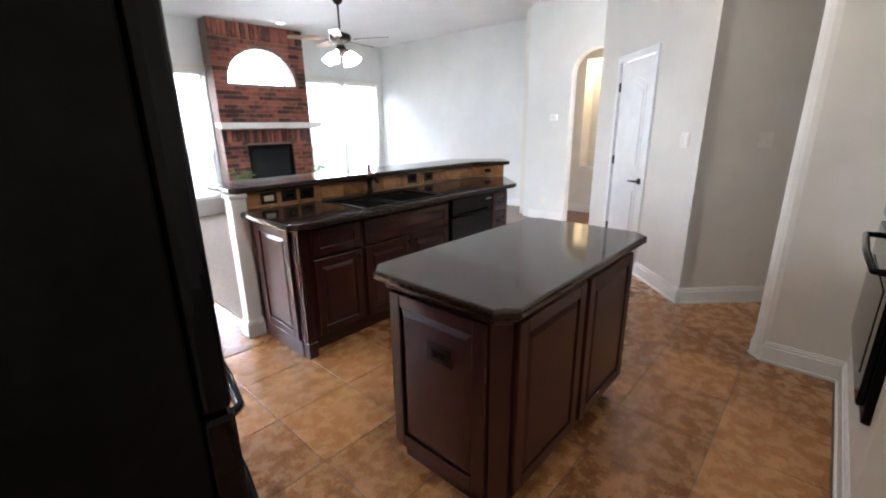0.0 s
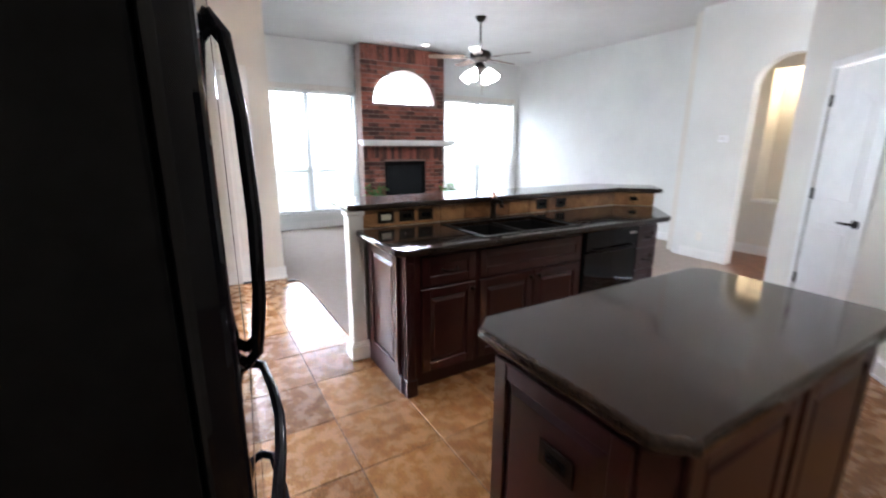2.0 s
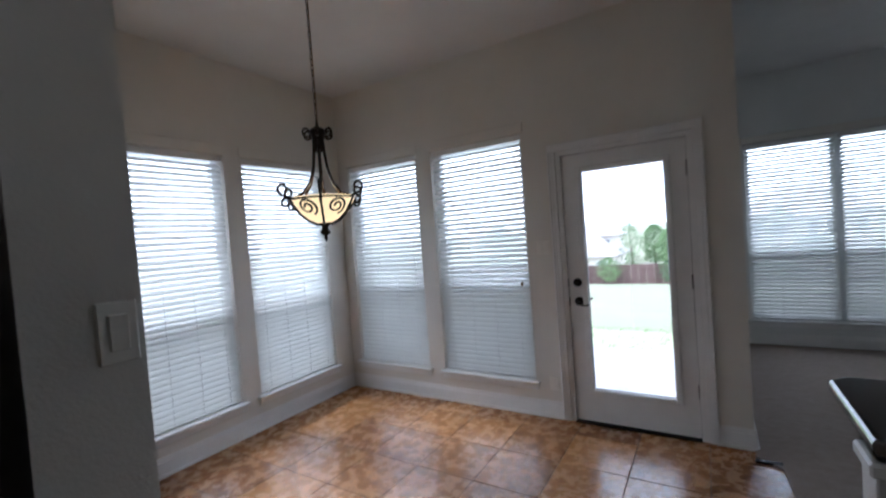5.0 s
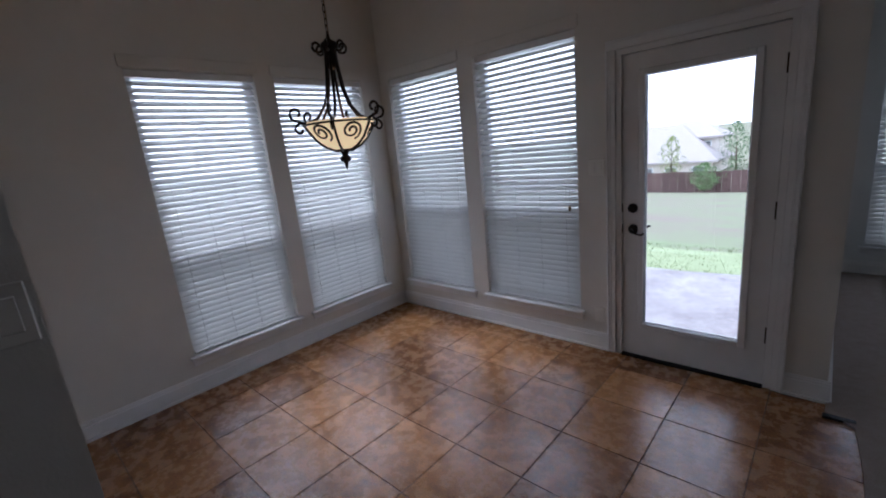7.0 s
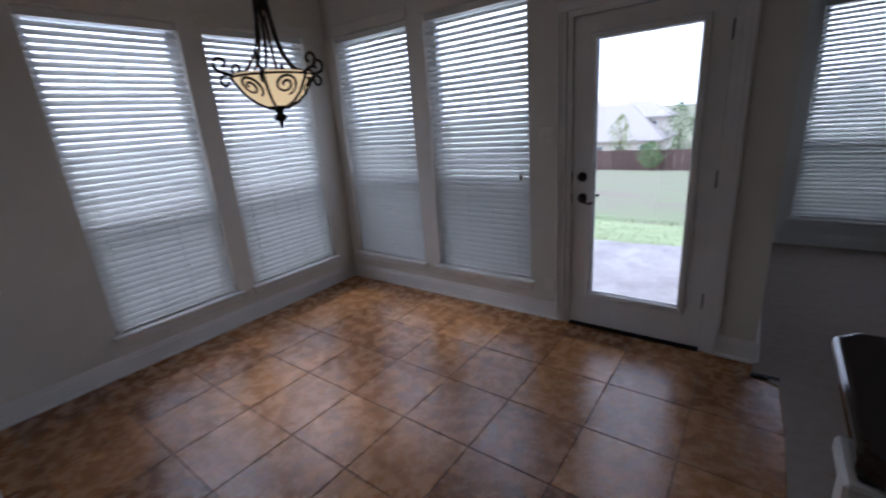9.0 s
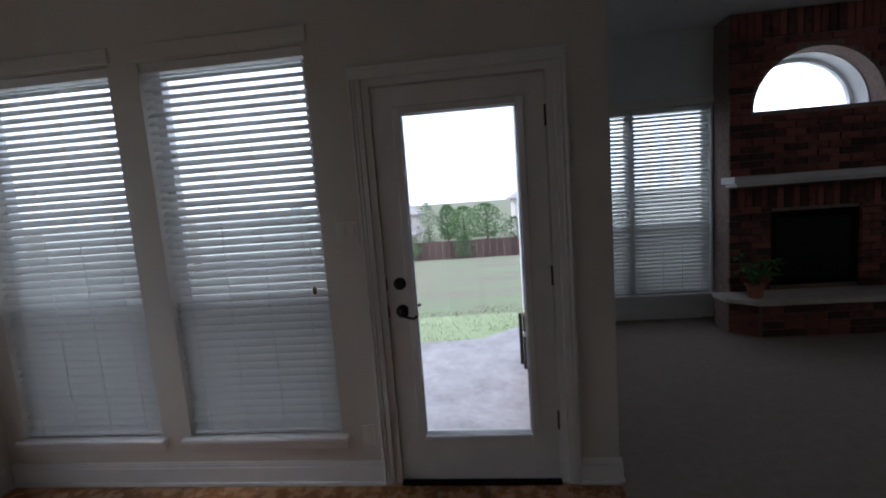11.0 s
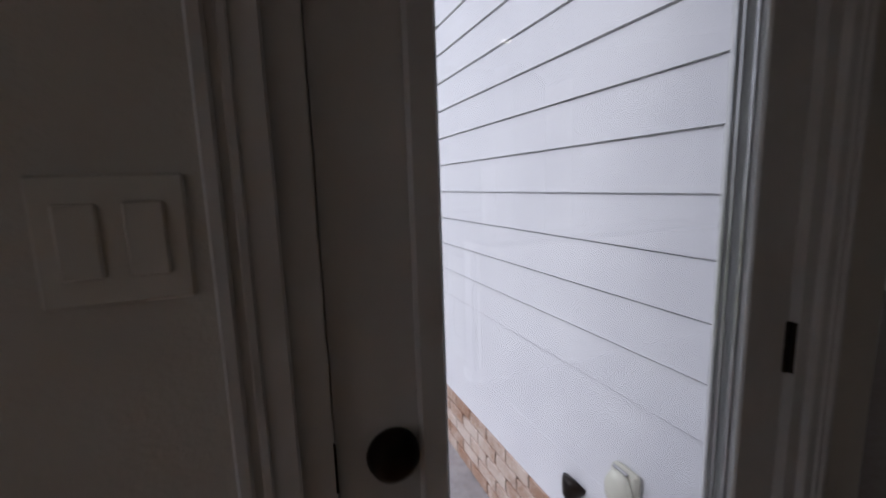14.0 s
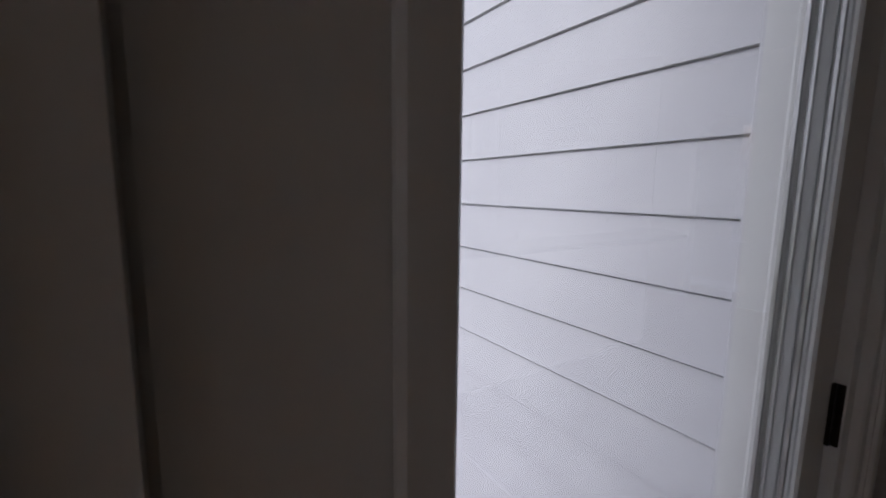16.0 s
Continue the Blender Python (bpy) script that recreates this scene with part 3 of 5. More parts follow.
def pantry_door():
    d = new("door_2")
    d.matrix_world = pose(PB[0], PB[1], 0, 0, 0, 45)
    structure(d, "white two panel pantry door, closed", "door")
    a, b = PD0, PD1
    part("slab", box(a, b, -0.045, -0.008, 0.01, 2.04), TRIM, d)
    for z0, z1, arched in ((0.22, 0.86, False), (1.0, 1.88, True)):
        for inset, depth in ((0.0, 0.004), (0.05, 0.009)):
            w0, w1, c0 = a + 0.11 + inset, b - 0.11 - inset, z0 + inset
            pts = [(w0, c0), (w1, c0), (w1, z1 - inset - (0.07 if arched else 0))]
            if arched:
                pts += [(w1 + (w0 - w1) * i / 10, z1 - inset - 0.07 + 0.07 * math.sin(math.pi * i / 10)) for i in range(1, 10)]
            pts += [(w0, z1 - inset - (0.07 if arched else 0))]
            bm = prism(pts, 0, depth, bevel=0.003, seg=1)
            ob = part("panel", bm, TRIM, d)
            ob.matrix_basis = Matrix(((1, 0, 0, 0), (0, 0, 1, -0.009), (0, 1, 0, 0), (0, 0, 0, 1)))
    for s0, s1 in ((a - 0.065, a - 0.005), (b + 0.005, b + 0.065)):
        part("casing", box(s0, s1, -0.02, 0.016, 0, 2.05, 0.004), TRIM, d)
    part("casing", box(a - 0.065, b + 0.065, -0.02, 0.016, 2.05, 2.11, 0.004), TRIM, d)
    for z in (0.335, 1.07, 1.805):
        part("hinge", box(b - 0.008, b + 0.012, -0.012, 0.010, z - 0.045, z + 0.045, 0.002), BLACKMETAL, d, "dark bronze hinge")
    part("lever_rose", cyl((a + 0.06, -0.01, 0.905), (a + 0.06, 0.008, 0.905), 0.03, n=20), BLACKMETAL, d)
    part("lever", tube([(a + 0.06, 0.0, 0.905), (a + 0.06, 0.05, 0.905), (a + 0.09, 0.055, 0.905), (a + 0.17, 0.05, 0.90)], 0.009, 8), BLACKMETAL, d, "dark bronze lever", True)
    return d


pantry_door()


def plate(m, w, h, rockers, label, mat=None, inner=None):
    t = thing("wall_plate", label, "switch")
    t.matrix_world = m
    part("cover", box(-w / 2, w / 2, -0.007, 0, -h / 2, h / 2, 0.003), mat or PLATE, t)
    for i in range(rockers):
        x = (i - (rockers - 1) / 2) * w / rockers * 0.86
        part("rocker", box(x - 0.016, x + 0.016, -0.0115, -0.006, -0.034, 0.034, 0.002), inner or mat or PLATE, t)
    return t


plate(pose(-0.142, 4.99, 1.39), 0.118, 0.118, 2, "almond double rocker switch plate on cream wall")
plate(pose(-0.13, 4.99, 0.28), 0.075, 0.115, 1, "almond wall outlet low on cream wall")
plate(pose(6.07, 3.2, 0.30, 0, 0, -90), 0.075, 0.115, 1, "white wall outlet low on pale wall")
plate(pose(3.995, 0.825, 1.315, 0, 0, 225), 0.115, 0.118, 2, "white double switch plate on pale wall")
plate(pose(4.20, 0.33, 1.315, 0, 0, 315), 0.115, 0.118, 2, "white double switch plate in recess")
plate(pose(0.04, 2.006, 1.41, 0, 0, 90), 0.066, 0.115, 1, "almond rocker switch plate on stub wall end")
th = thing("thermostat", "small white thermostat on pale wall", "thermostat")
th.matrix_world = pose(6.07, 3.08, 1.54, 0, 0, -90)
part("case", box(-0.055, 0.055, -0.025, 0, -0.04, 0.04, 0.006), PALEFRAME, th)
part("display", box(-0.035, 0.02, -0.027, -0.024, -0.01, 0.02), GREYVENT, th)


# ---- kitchen ----
def raised_panel(parent, x0, x1, z0, z1, m, name="cabinet_door", pull=None):
    """A framed raised panel lying in the x-z plane of m, its face towards -y."""
    fr = bmesh.new()
    s = min(0.055, (x1 - x0) * 0.22, (z1 - z0) * 0.3)
    for a in ((x0, x0 + s, z0, z1), (x1 - s, x1, z0, z1), (x0 + s, x1 - s, z0, z0 + s), (x0 + s, x1 - s, z1 - s, z1)):
        box(a[0], a[1], -0.020, 0, a[2], a[3], 0.003, bm=fr)
    d = part(name, fr, CHERRY, parent)
    d.matrix_basis = m
    bm = box(x0 + s, x1 - s, -0.008, 0, z0 + s, z1 - s)
    e = s + 0.028
    if x1 - x0 > 2.4 * e and z1 - z0 > 2.4 * e:
        ci = [(x0 + e, z0 + e), (x1 - e, z0 + e), (x1 - e, z1 - e), (x0 + e, z1 - e)]
        co = [(x0 + s + 0.004, z0 + s + 0.004), (x1 - s - 0.004, z0 + s + 0.004), (x1 - s - 0.004, z1 - s - 0.004), (x0 + s + 0.004, z1 - s - 0.004)]
        vi = [bm.verts.new((x, -0.019, z)) for x, z in ci]
        vo = [bm.verts.new((x, -0.008, z)) for x, z in co]
        bm.faces.new(vi)
        for i in range(4):
            bm.faces.new((vo[i], vo[(i + 1) % 4], vi[(i + 1) % 4], vi[i]))
    part("raised_panel", bm, CHERRY, d)
    if pull == "bar":
        c = (x0 + x1) / 2
        zc = (z0 + z1) / 2
        part("handle", tube([(c - 0.05, -0.02, zc), (c - 0.046, -0.045, zc - 0.003), (c, -0.05, zc - 0.008), (c + 0.046, -0.045, zc - 0.003), (c + 0.05, -0.02, zc)], 0.0055, 8),
             BLACKMETAL, d, "dark bronze pull", True)
    elif pull:
        px = x1 - 0.03 if pull == "right" else x0 + 0.03
        kb = part("handle", lathe([(0.006, 0), (0.006, 0.012), (0.015, 0.02), (0.013, 0.03), (0.0, 0.033)], (0, 0, 0), 14), BLACKMETAL, d, "dark bronze knob", True)
        kb.matrix_basis = pose(px, -0.02, z1 - 0.035, 90)
    return d


def dark_outlet(m, label, w=0.12, h=0.075, ivory=False):
    t = thing("outlet", label, "outlet")
    t.matrix_world = m
    part("cover", box(-w / 2, w / 2, -0.006, 0, -h / 2, h / 2, 0.002), BLACKMETAL, t)
    part("socket", box(-w * 0.30, w * 0.30, -0.0095, -0.005, -h * 0.24, h * 0.24, 0.002), DECK if ivory else BLACKPLASTIC, t)
    for k in (-0.5, 0.5):
        if not ivory:
            part("slot", box(k * w * 0.28 - 0.009, k * w * 0.28 + 0.009, -0.0105, -0.009, -0.008, 0.008, 0.002), BLACKGLOSS, t)
    return t


def pilaster(parent, x, y, z0, z1, rz=0):
    bm = box(-0.028, 0.028, -0.028, 0.028, z0, z1, 0.003)
    for k in (-1, 0, 1):
        box(k * 0.014 - 0.004, k * 0.014 + 0.004, -0.034, -0.026, z0 + 0.14, z1 - 0.05, 0.002, bm=bm)
    box(-0.034, 0.034, -0.034, 0.034, z0, z0 + 0.11, 0.004, bm=bm)
    ob = part("pilaster", bm, CHERRY, parent)
    ob.matrix_basis = pose(x, y, 0, 0, 0, rz)


def island():
    t = thing("kitchen_island", "dark cherry kitchen island with raised panels on tile", "island")
    x0, x1, y0, y1 = 1.15, 2.335, 0.600, 1.190
    part("body", prism([(x0 + 0.05, y0), (x1 - 0.05, y0), (x1, y0 + 0.05), (x1, y1 - 0.05), (x1 - 0.05, y1), (x0 + 0.05, y1), (x0, y1 - 0.05), (x0, y0 + 0.05)], 0.10, 0.868), CHERRY, t)
    part("toe_kick", box(x0 + 0.05, x1 - 0.05, y0 + 0.05, y1 - 0.05, 0.0, 0.10), CHERRY, t)
    bm = prism([(x0 + 0.03, y0 - 0.012), (x1 - 0.03, y0 - 0.012), (x1 + 0.012, y0 + 0.03), (x1 + 0.012, y1 - 0.03), (x1 - 0.03, y1 + 0.012), (x0 + 0.03, y1 + 0.012), (x0 - 0.012, y1 - 0.03), (x0 - 0.012, y0 + 0.03)], 0.835, 0.868, bevel=0.006, seg=1)
    part("top_moulding", bm, CHERRY, t)
    me = pose(x0, 0, 0, 0, 0, -90)
    raised_panel(t, -(y1 - 0.06), -(y0 + 0.06), 0.13, 0.83, me, "end_panel")
    ms = pose(0, y0, 0)
    xm = (x0 + x1) / 2
    raised_panel(t, x0 + 0.065, xm - 0.02, 0.13, 0.83, ms, "side_panel")
    raised_panel(t, xm + 0.02, x1 - 0.065, 0.13, 0.83, ms, "side_panel")
    mf = pose(0, y1, 0, 0, 0, 180)
    raised_panel(t, -(xm - 0.02), -(x0 + 0.065), 0.13, 0.83, mf, "cabinet_door", "left")
    raised_panel(t, -(x1 - 0.065), -(xm + 0.02), 0.13, 0.83, mf, "cabinet_door", "right")
    raised_panel(t, y0 + 0.06, y1 - 0.06, 0.13, 0.83, pose(x1, 0, 0, 0, 0, 90), "end_panel")
    top = tagged(link("island_countertop", prism([(1.165, 0.545), (2.325, 0.545), (2.39, 0.61), (2.39, 1.18), (2.325, 1.245), (1.165, 1.245), (1.10, 1.18), (1.10, 0.61)], 0.868, 0.908, bevel=0.013, seg=3), GRANITE),
                 "polished dark brown granite slab with clipped corners", "countertop")
    dark_outlet(pose(1.129, 0.86, 0.65, 0, 0, -90), "dark bronze outlet on island end panel")
    return t


island()

YF = 2.235
XL = 1.345


def base_cabinet(name, label, x0, x1, fronts, top=0.868):
    t = thing(name, label, "cabinet", "peninsula cabinets")
    bm = box(x0, x1, YF, 2.79, 0.10, top)
    if top < 0.8:
        box(x0, x1, YF, YF + 0.004, top, 0.868, bm=bm)
    part("body", bm, CHERRY, t)
    part("toe_kick", box(x0, x1, YF + 0.06, YF + 0.08, 0.0, 0.10), CHERRY, t)
    m = pose(0, YF, 0)
    for n, a, b, c, d, pull in fronts:
        raised_panel(t, a, b, c, d, m, n, pull)
    return t


c1 = base_cabinet("base_cabinet", "dark cherry cabinet with one drawer and door", XL, 1.83, [("drawer_front", 1.45, 1.815, 0.665, 0.84, "bar"), ("cabinet_door", 1.45, 1.815, 0.13, 0.645, "right")])
raised_panel(c1, -2.72, -(YF + 0.05), 0.12, 0.85, pose(XL, 0, 0, 0, 0, -90), "end_panel")
part("end_base", box(XL - 0.012, XL + 0.004, YF + 0.03, 2.775, 0.0, 0.115, 0.004), CHERRY, c1)
pilaster(c1, XL + 0.032, YF - 0.0, 0.0, 0.868)
base_cabinet("sink_cabinet", "dark cherry sink cabinet with two doors", 1.833, 2.737, [("drawer_front", 1.85, 2.72, 0.665, 0.84, None), ("cabinet_door", 1.85, 2.28, 0.13, 0.645, "right"), ("cabinet_door", 2.29, 2.72, 0.13, 0.645, "left")], 0.66)
base_cabinet("drawer_cabinet", "narrow dark cherry cabinet with four drawers", 3.34, 3.60, [("drawer_front", 3.35, 3.585, a, b, "bar") for a, b in ((0.13, 0.30), (0.31, 0.48), (0.49, 0.66), (0.67, 0.84))])
dw = thing("dishwasher", "black built-in dishwasher between cherry cabinets", "dishwasher")
part("body", box(2.742, 3.335, YF + 0.02, 2.79, 0.02, 0.865), BLACKPLASTIC, dw)
part("door", box(2.748, 3.329, YF - 0.03, YF + 0.02, 0.11, 0.70, 0.008), BLACKGLOSS, dw)
part("control_panel", box(2.748, 3.329, YF - 0.035, YF + 0.02, 0.705, 0.86, 0.008), BLACKGLOSS, dw)
part("handle", tube([(2.80, YF - 0.03, 0.715), (2.83, YF - 0.06, 0.712), (3.04, YF - 0.066, 0.708), (3.25, YF - 0.06, 0.712), (3.28, YF - 0.03, 0.715)], 0.010, 8), BLACKPLASTIC, dw, "", True)
part("badge", box(3.22, 3.30, YF - 0.0365, YF - 0.034, 0.80, 0.815), STEEL, dw, "small grey badge")
part("kick_plate", box(2.76, 3.32, YF + 0.05, YF + 0.07, 0.0, 0.10), BLACKPLASTIC, dw)

KINK = (3.81, 2.83)
outer = [(1.325, 2.14), (3.60, 2.14), (3.66, 2.16), (4.055, 2.56), (3.805, 2.815), (1.285, 2.815), (1.275, 2.79), (1.275, 2.19)]
hole = [(1.90, 2.245), (2.66, 2.245), (2.66, 2.69), (1.90, 2.69)]
tagged(link("countertop", prism(outer, 0.868, 0.908, [hole], 0.013, 3), GRANITE), "polished dark brown granite worktop with sink cut-out", "countertop")

sk = thing("kitchen_sink", "black double bowl sink set into granite", "sink")
for a, b in ((1.895, 2.262), (2.292, 2.665)):
    bm = bmesh.new()
    for q in ((a, b, 2.24, 2.254, 0.70, 0.884), (a, b, 2.681, 2.695, 0.70, 0.884), (a, a + 0.014, 2.254, 2.681, 0.70, 0.884), (b - 0.014, b, 2.254, 2.681, 0.70, 0.884), (a, b, 2.24, 2.695, 0.685, 0.70)):
        box(*q, 0.003, bm=bm)
    bowl = part("bowl", bm, SINKMAT, sk)
    part("drain", lathe([(0.0, 0.004), (0.035, 0.004), (0.042, 0.0)], ((a + b) / 2, 2.47, 0.701), 20), STEEL, bowl, "steel drain")
part("flange", prism([(1.865, 2.21), (2.695, 2.21), (2.695, 2.725), (1.865, 2.725)], 0.9085, 0.9105, [[(1.909, 2.254), (2.651, 2.254), (2.651, 2.681), (1.909, 2.681)]], 0.004, 2), SINKMAT, sk)
part("divider", box(2.262, 2.292, 2.25, 2.685, 0.80, 0.895, 0.006), SINKMAT, sk)

fa = thing("faucet", "dark bronze pull-out kitchen faucet with lever", "faucet")
part("base", lathe([(0.03, 0), (0.03, 0.01), (0.023, 0.02), (0.020, 0.09), (0.023, 0.10), (0.023, 0.15)], (2.335, 2.745, 0.908), 20), BLACKMETAL, fa, "", True)
part("spout", tube([(2.335, 2.745, 1.02), (2.335, 2.72, 1.04), (2.332, 2.69, 1.048), (2.33, 2.66, 1.045), (2.328, 2.64, 1.03), (2.327, 2.633, 1.005)], [0.021, 0.021, 0.019, 0.018, 0.02, 0.019], 12), BLACKMETAL, fa, "", True)
part("collar", lathe([(0.021, 1.048), (0.0245, 1.056), (0.022, 1.085), (0.015, 1.104), (0.0, 1.106)], (2.335, 2.745, 0), 20), COPPER, fa, "polished copper collar", True)
part("lever", tube([(2.335, 2.745, 1.05), (2.335, 2.755, 1.09), (2.337, 2.745, 1.15)], [0.012, 0.009, 0.010], 10), BLACKMETAL, fa, "", True)

# knee wall, splash and raised bar
kw = structure(link("wall_knee", prism([(1.28, 2.842), (3.815, 2.842), (4.065, 2.592), (4.135, 2.662), (3.856, 2.94), (1.28, 2.94)], 0.0, 1.03), WALL), "white half wall behind the counter", "wall")
SPL = 12
bw = (KINK[0] - 1.295) / SPL
splash = thing("backsplash", "tan stone tile strip under the raised bar", "backsplash")
sb = box(-bw / 2 + 0.002, bw / 2 - 0.002, -0.008, 0, 0.9085, 1.028, 0.002)
spl_mesh = bpy.data.meshes.new("tile")
sb.to_mesh(spl_mesh)
sb.free()
spl_mesh.materials.append(BACKSPLASH)
for i in range(SPL):
    piece("tile", spl_mesh, splash, pose(1.295 + bw * (i + 0.5), 2.838, 0))
for i in range(2):
    f = (i + 0.5) / 2
    ob = piece("tile", spl_mesh, splash, pose(KINK[0] + 0.25 * f, KINK[1] - 0.25 * f + 0.006, 0, 0, 0, -45) @ Matrix.Diagonal((0.172 / bw, 1, 1, 1)))
part("grout_back", prism([(1.29, 2.8385), (3.813, 2.8385), (4.062, 2.59), (4.0645, 2.5925), (3.815, 2.8415), (1.29, 2.8415)], 0.908, 1.03), GROUT, splash)
tagged(link("bar_countertop", prism([(1.23, 2.82), (1.265, 2.785), (3.80, 2.785), (4.045, 2.535), (4.095, 2.535), (4.35, 2.79), (4.35, 2.83), (4.00, 3.205), (3.96, 3.235), (1.275, 3.235), (1.235, 3.195)], 1.03, 1.07, bevel=0.013, seg=3), GRANITE),
       "polished dark granite raised bar top on half wall", "countertop")
po = thing("bar_post", "white square post with moulded foot under bar", "post")
part("shaft", box(1.23, 1.33, 2.80, 2.90, 0.12, 1.03, 0.004), TRIM, po)
part("foot", box(1.21, 1.34, 2.782, 2.918, 0.0, 0.105, 0.006), TRIM, po)
part("foot_moulding", box(1.219, 1.339, 2.791, 2.909, 0.105, 0.125, 0.005), TRIM, po)
part("capital", box(1.219, 1.339, 2.791, 2.909, 1.0, 1.03, 0.005), TRIM, po)
for x, iv in ((1.50, True), (1.655, False), (1.80, False), (2.90, False), (3.12, False)):
    dark_outlet(pose(x, 2.83, 0.972), "dark bronze cover with ivory switch on tan splash" if iv else "dark bronze outlet on tan stone splash", 0.118, 0.08, iv)
dark_outlet(pose(3.935, 2.711, 0.972, 0, 0, -45), "dark bronze outlet on angled splash", 0.118, 0.08)


def fridge():
    t = thing("refrigerator", "glossy black french door refrigerator beside stub wall", "refrigerator")
    t.matrix_world = pose(0.434, 0.885, 0, 0, 0, -5.5) @ pose(-0.44, -0.885, 0)
    y0, y1, xf = 0.885, 1.715, 0.44
    part("cabinet", box(-0.30, xf - 0.075, y0 + 0.004, y1 - 0.004, 0.03, 1.765, 0.006), BLACKPLASTIC, t)
    ym = (y0 + y1) / 2
    for a, b in ((y0, ym - 0.003), (ym + 0.003, y1)):
        d = part("door", box(xf - 0.07, xf, a, b, 0.80, 1.775, 0.024, seg=4), BLACKGLOSS, t)
        hy = ym - 0.045 if b < ym else ym + 0.045
        part("handle", tube([(xf - 0.003, hy, 0.92), (xf + 0.026, hy, 0.95), (xf + 0.042, hy, 1.08), (xf + 0.048, hy, 1.28), (xf + 0.042, hy, 1.50), (xf + 0.026, hy, 1.66), (xf - 0.003, hy, 1.70)],
                            [0.013, 0.014, 0.015, 0.016, 0.015, 0.014, 0.013], 10), BLACKGLOSS, d, "bowed black handle", True)
    for z0, z1 in ((0.45, 0.794), (0.08, 0.444)):
        d = part("drawer", box(xf - 0.07, xf, y0, y1, z0, z1, 0.014, seg=3), BLACKGLOSS, t)
        z = z1 - 0.06
        part("handle", tube([(xf - 0.003, y0 + 0.08, z), (xf + 0.035, y0 + 0.11, z), (xf + 0.055, y0 + 0.28, z), (xf + 0.062, ym, z), (xf + 0.055, y1 - 0.28, z), (xf + 0.035, y1 - 0.11, z), (xf - 0.003, y1 - 0.08, z)], 0.014, 10),
             BLACKGLOSS, d, "bowed black handle", True)
    for k in range(7):
        part("badge_bar", box(xf - 0.001, xf + 0.001, y1 - 0.22 + 0.020 * k, y1 - 0.211 + 0.020 * k, 1.70, 1.711), STEEL, t, "small grey badge bar")
    part("plinth", box(-0.28, xf - 0.09, y0 + 0.02, y1 - 0.02, 0.0, 0.03), BLACKPLASTIC, t)
    part("hinge_cover", box(xf - 0.16, xf - 0.02, y0 + 0.02, y0 + 0.09, 1.765, 1.80, 0.006), BLACKPLASTIC, t)
    part("hinge_cover", box(xf - 0.16, xf - 0.02, y1 - 0.09, y1 - 0.02, 1.765, 1.80, 0.006), BLACKPLASTIC, t)


fridge()

ov = thing("wall_oven", "black built-in double wall oven in cream wall", "oven")
part("frame", box(2.08, 2.97, -0.350, -0.315, 0.40, 1.75, 0.006), BLACKPLASTIC, ov)
for z0, z1 in ((0.45, 1.00), (1.03, 1.55)):
    d = part("oven_door", box(2.11, 2.94, -0.315, -0.292, z0, z1, 0.006), BLACKGLOSS, ov)
    part("oven_window", box(2.23, 2.82, -0.293, -0.289, z0 + 0.08, z1 - 0.14), DARKGLASS, d)
    part("handle", tube([(2.17, -0.295, z1 - 0.06), (2.18, -0.250, z1 - 0.06), (2.52, -0.240, z1 - 0.06), (2.87, -0.250, z1 - 0.06), (2.88, -0.295, z1 - 0.06)], 0.013, 8), BLACKGLOSS, d, "", True)
part("control_panel", box(2.11, 2.94, -0.315, -0.298, 1.58, 1.73, 0.004), BLACKGLOSS, ov)

# ---- ceiling fittings ----
for cx, cy in CANS:
    t = thing("can_light", "white recessed ceiling light, lit", "ceiling light", "can lights", (cx, cy, H))
    part("trim_ring", lathe([(0.055, -0.001), (0.058, -0.008), (0.085, -0.006), (0.09, 0.0)], (0, 0, 0), 28), TRIM, t, "", True)
    part("lens", cyl((0, 0, -0.004), (0, 0, 0.0), 0.054, n=24), CANGLOW, t)


def vent(x0, x1, y0, y1):
    t = thing("ceiling_vent", "grey louvred air vent in white ceiling", "vent")
    bm = bmesh.new()
    for a in ((x0, x1, y0, y0 + 0.025), (x0, x1, y1 - 0.025, y1), (x0, x0 + 0.025, y0 + 0.025, y1 - 0.025), (x1 - 0.025, x1, y0 + 0.025, y1 - 0.025)):
        box(*a, H - 0.014, H, 0.003, bm=bm)
    part("frame", bm, GREYVENT, t)
    part("backing", box(x0 + 0.02, x1 - 0.02, y0 + 0.02, y1 - 0.02, H - 0.003, H - 0.001), STEEL, t)
    n = 9
    for i in range(n):
        y = y0 + 0.03 + (y1 - y0 - 0.06) * (i + 0.5) / n
        ob = part("louvre", box(x0 + 0.025, x1 - 0.025, -0.011, 0.011, -0.001, 0.001), GREYVENT, t)
        ob.matrix_basis = pose(0, y, H - 0.009, 40)


vent(3.61, 3.93, 4.18, 4.43)
vent(1.22, 1.48, 3.40, 3.72)


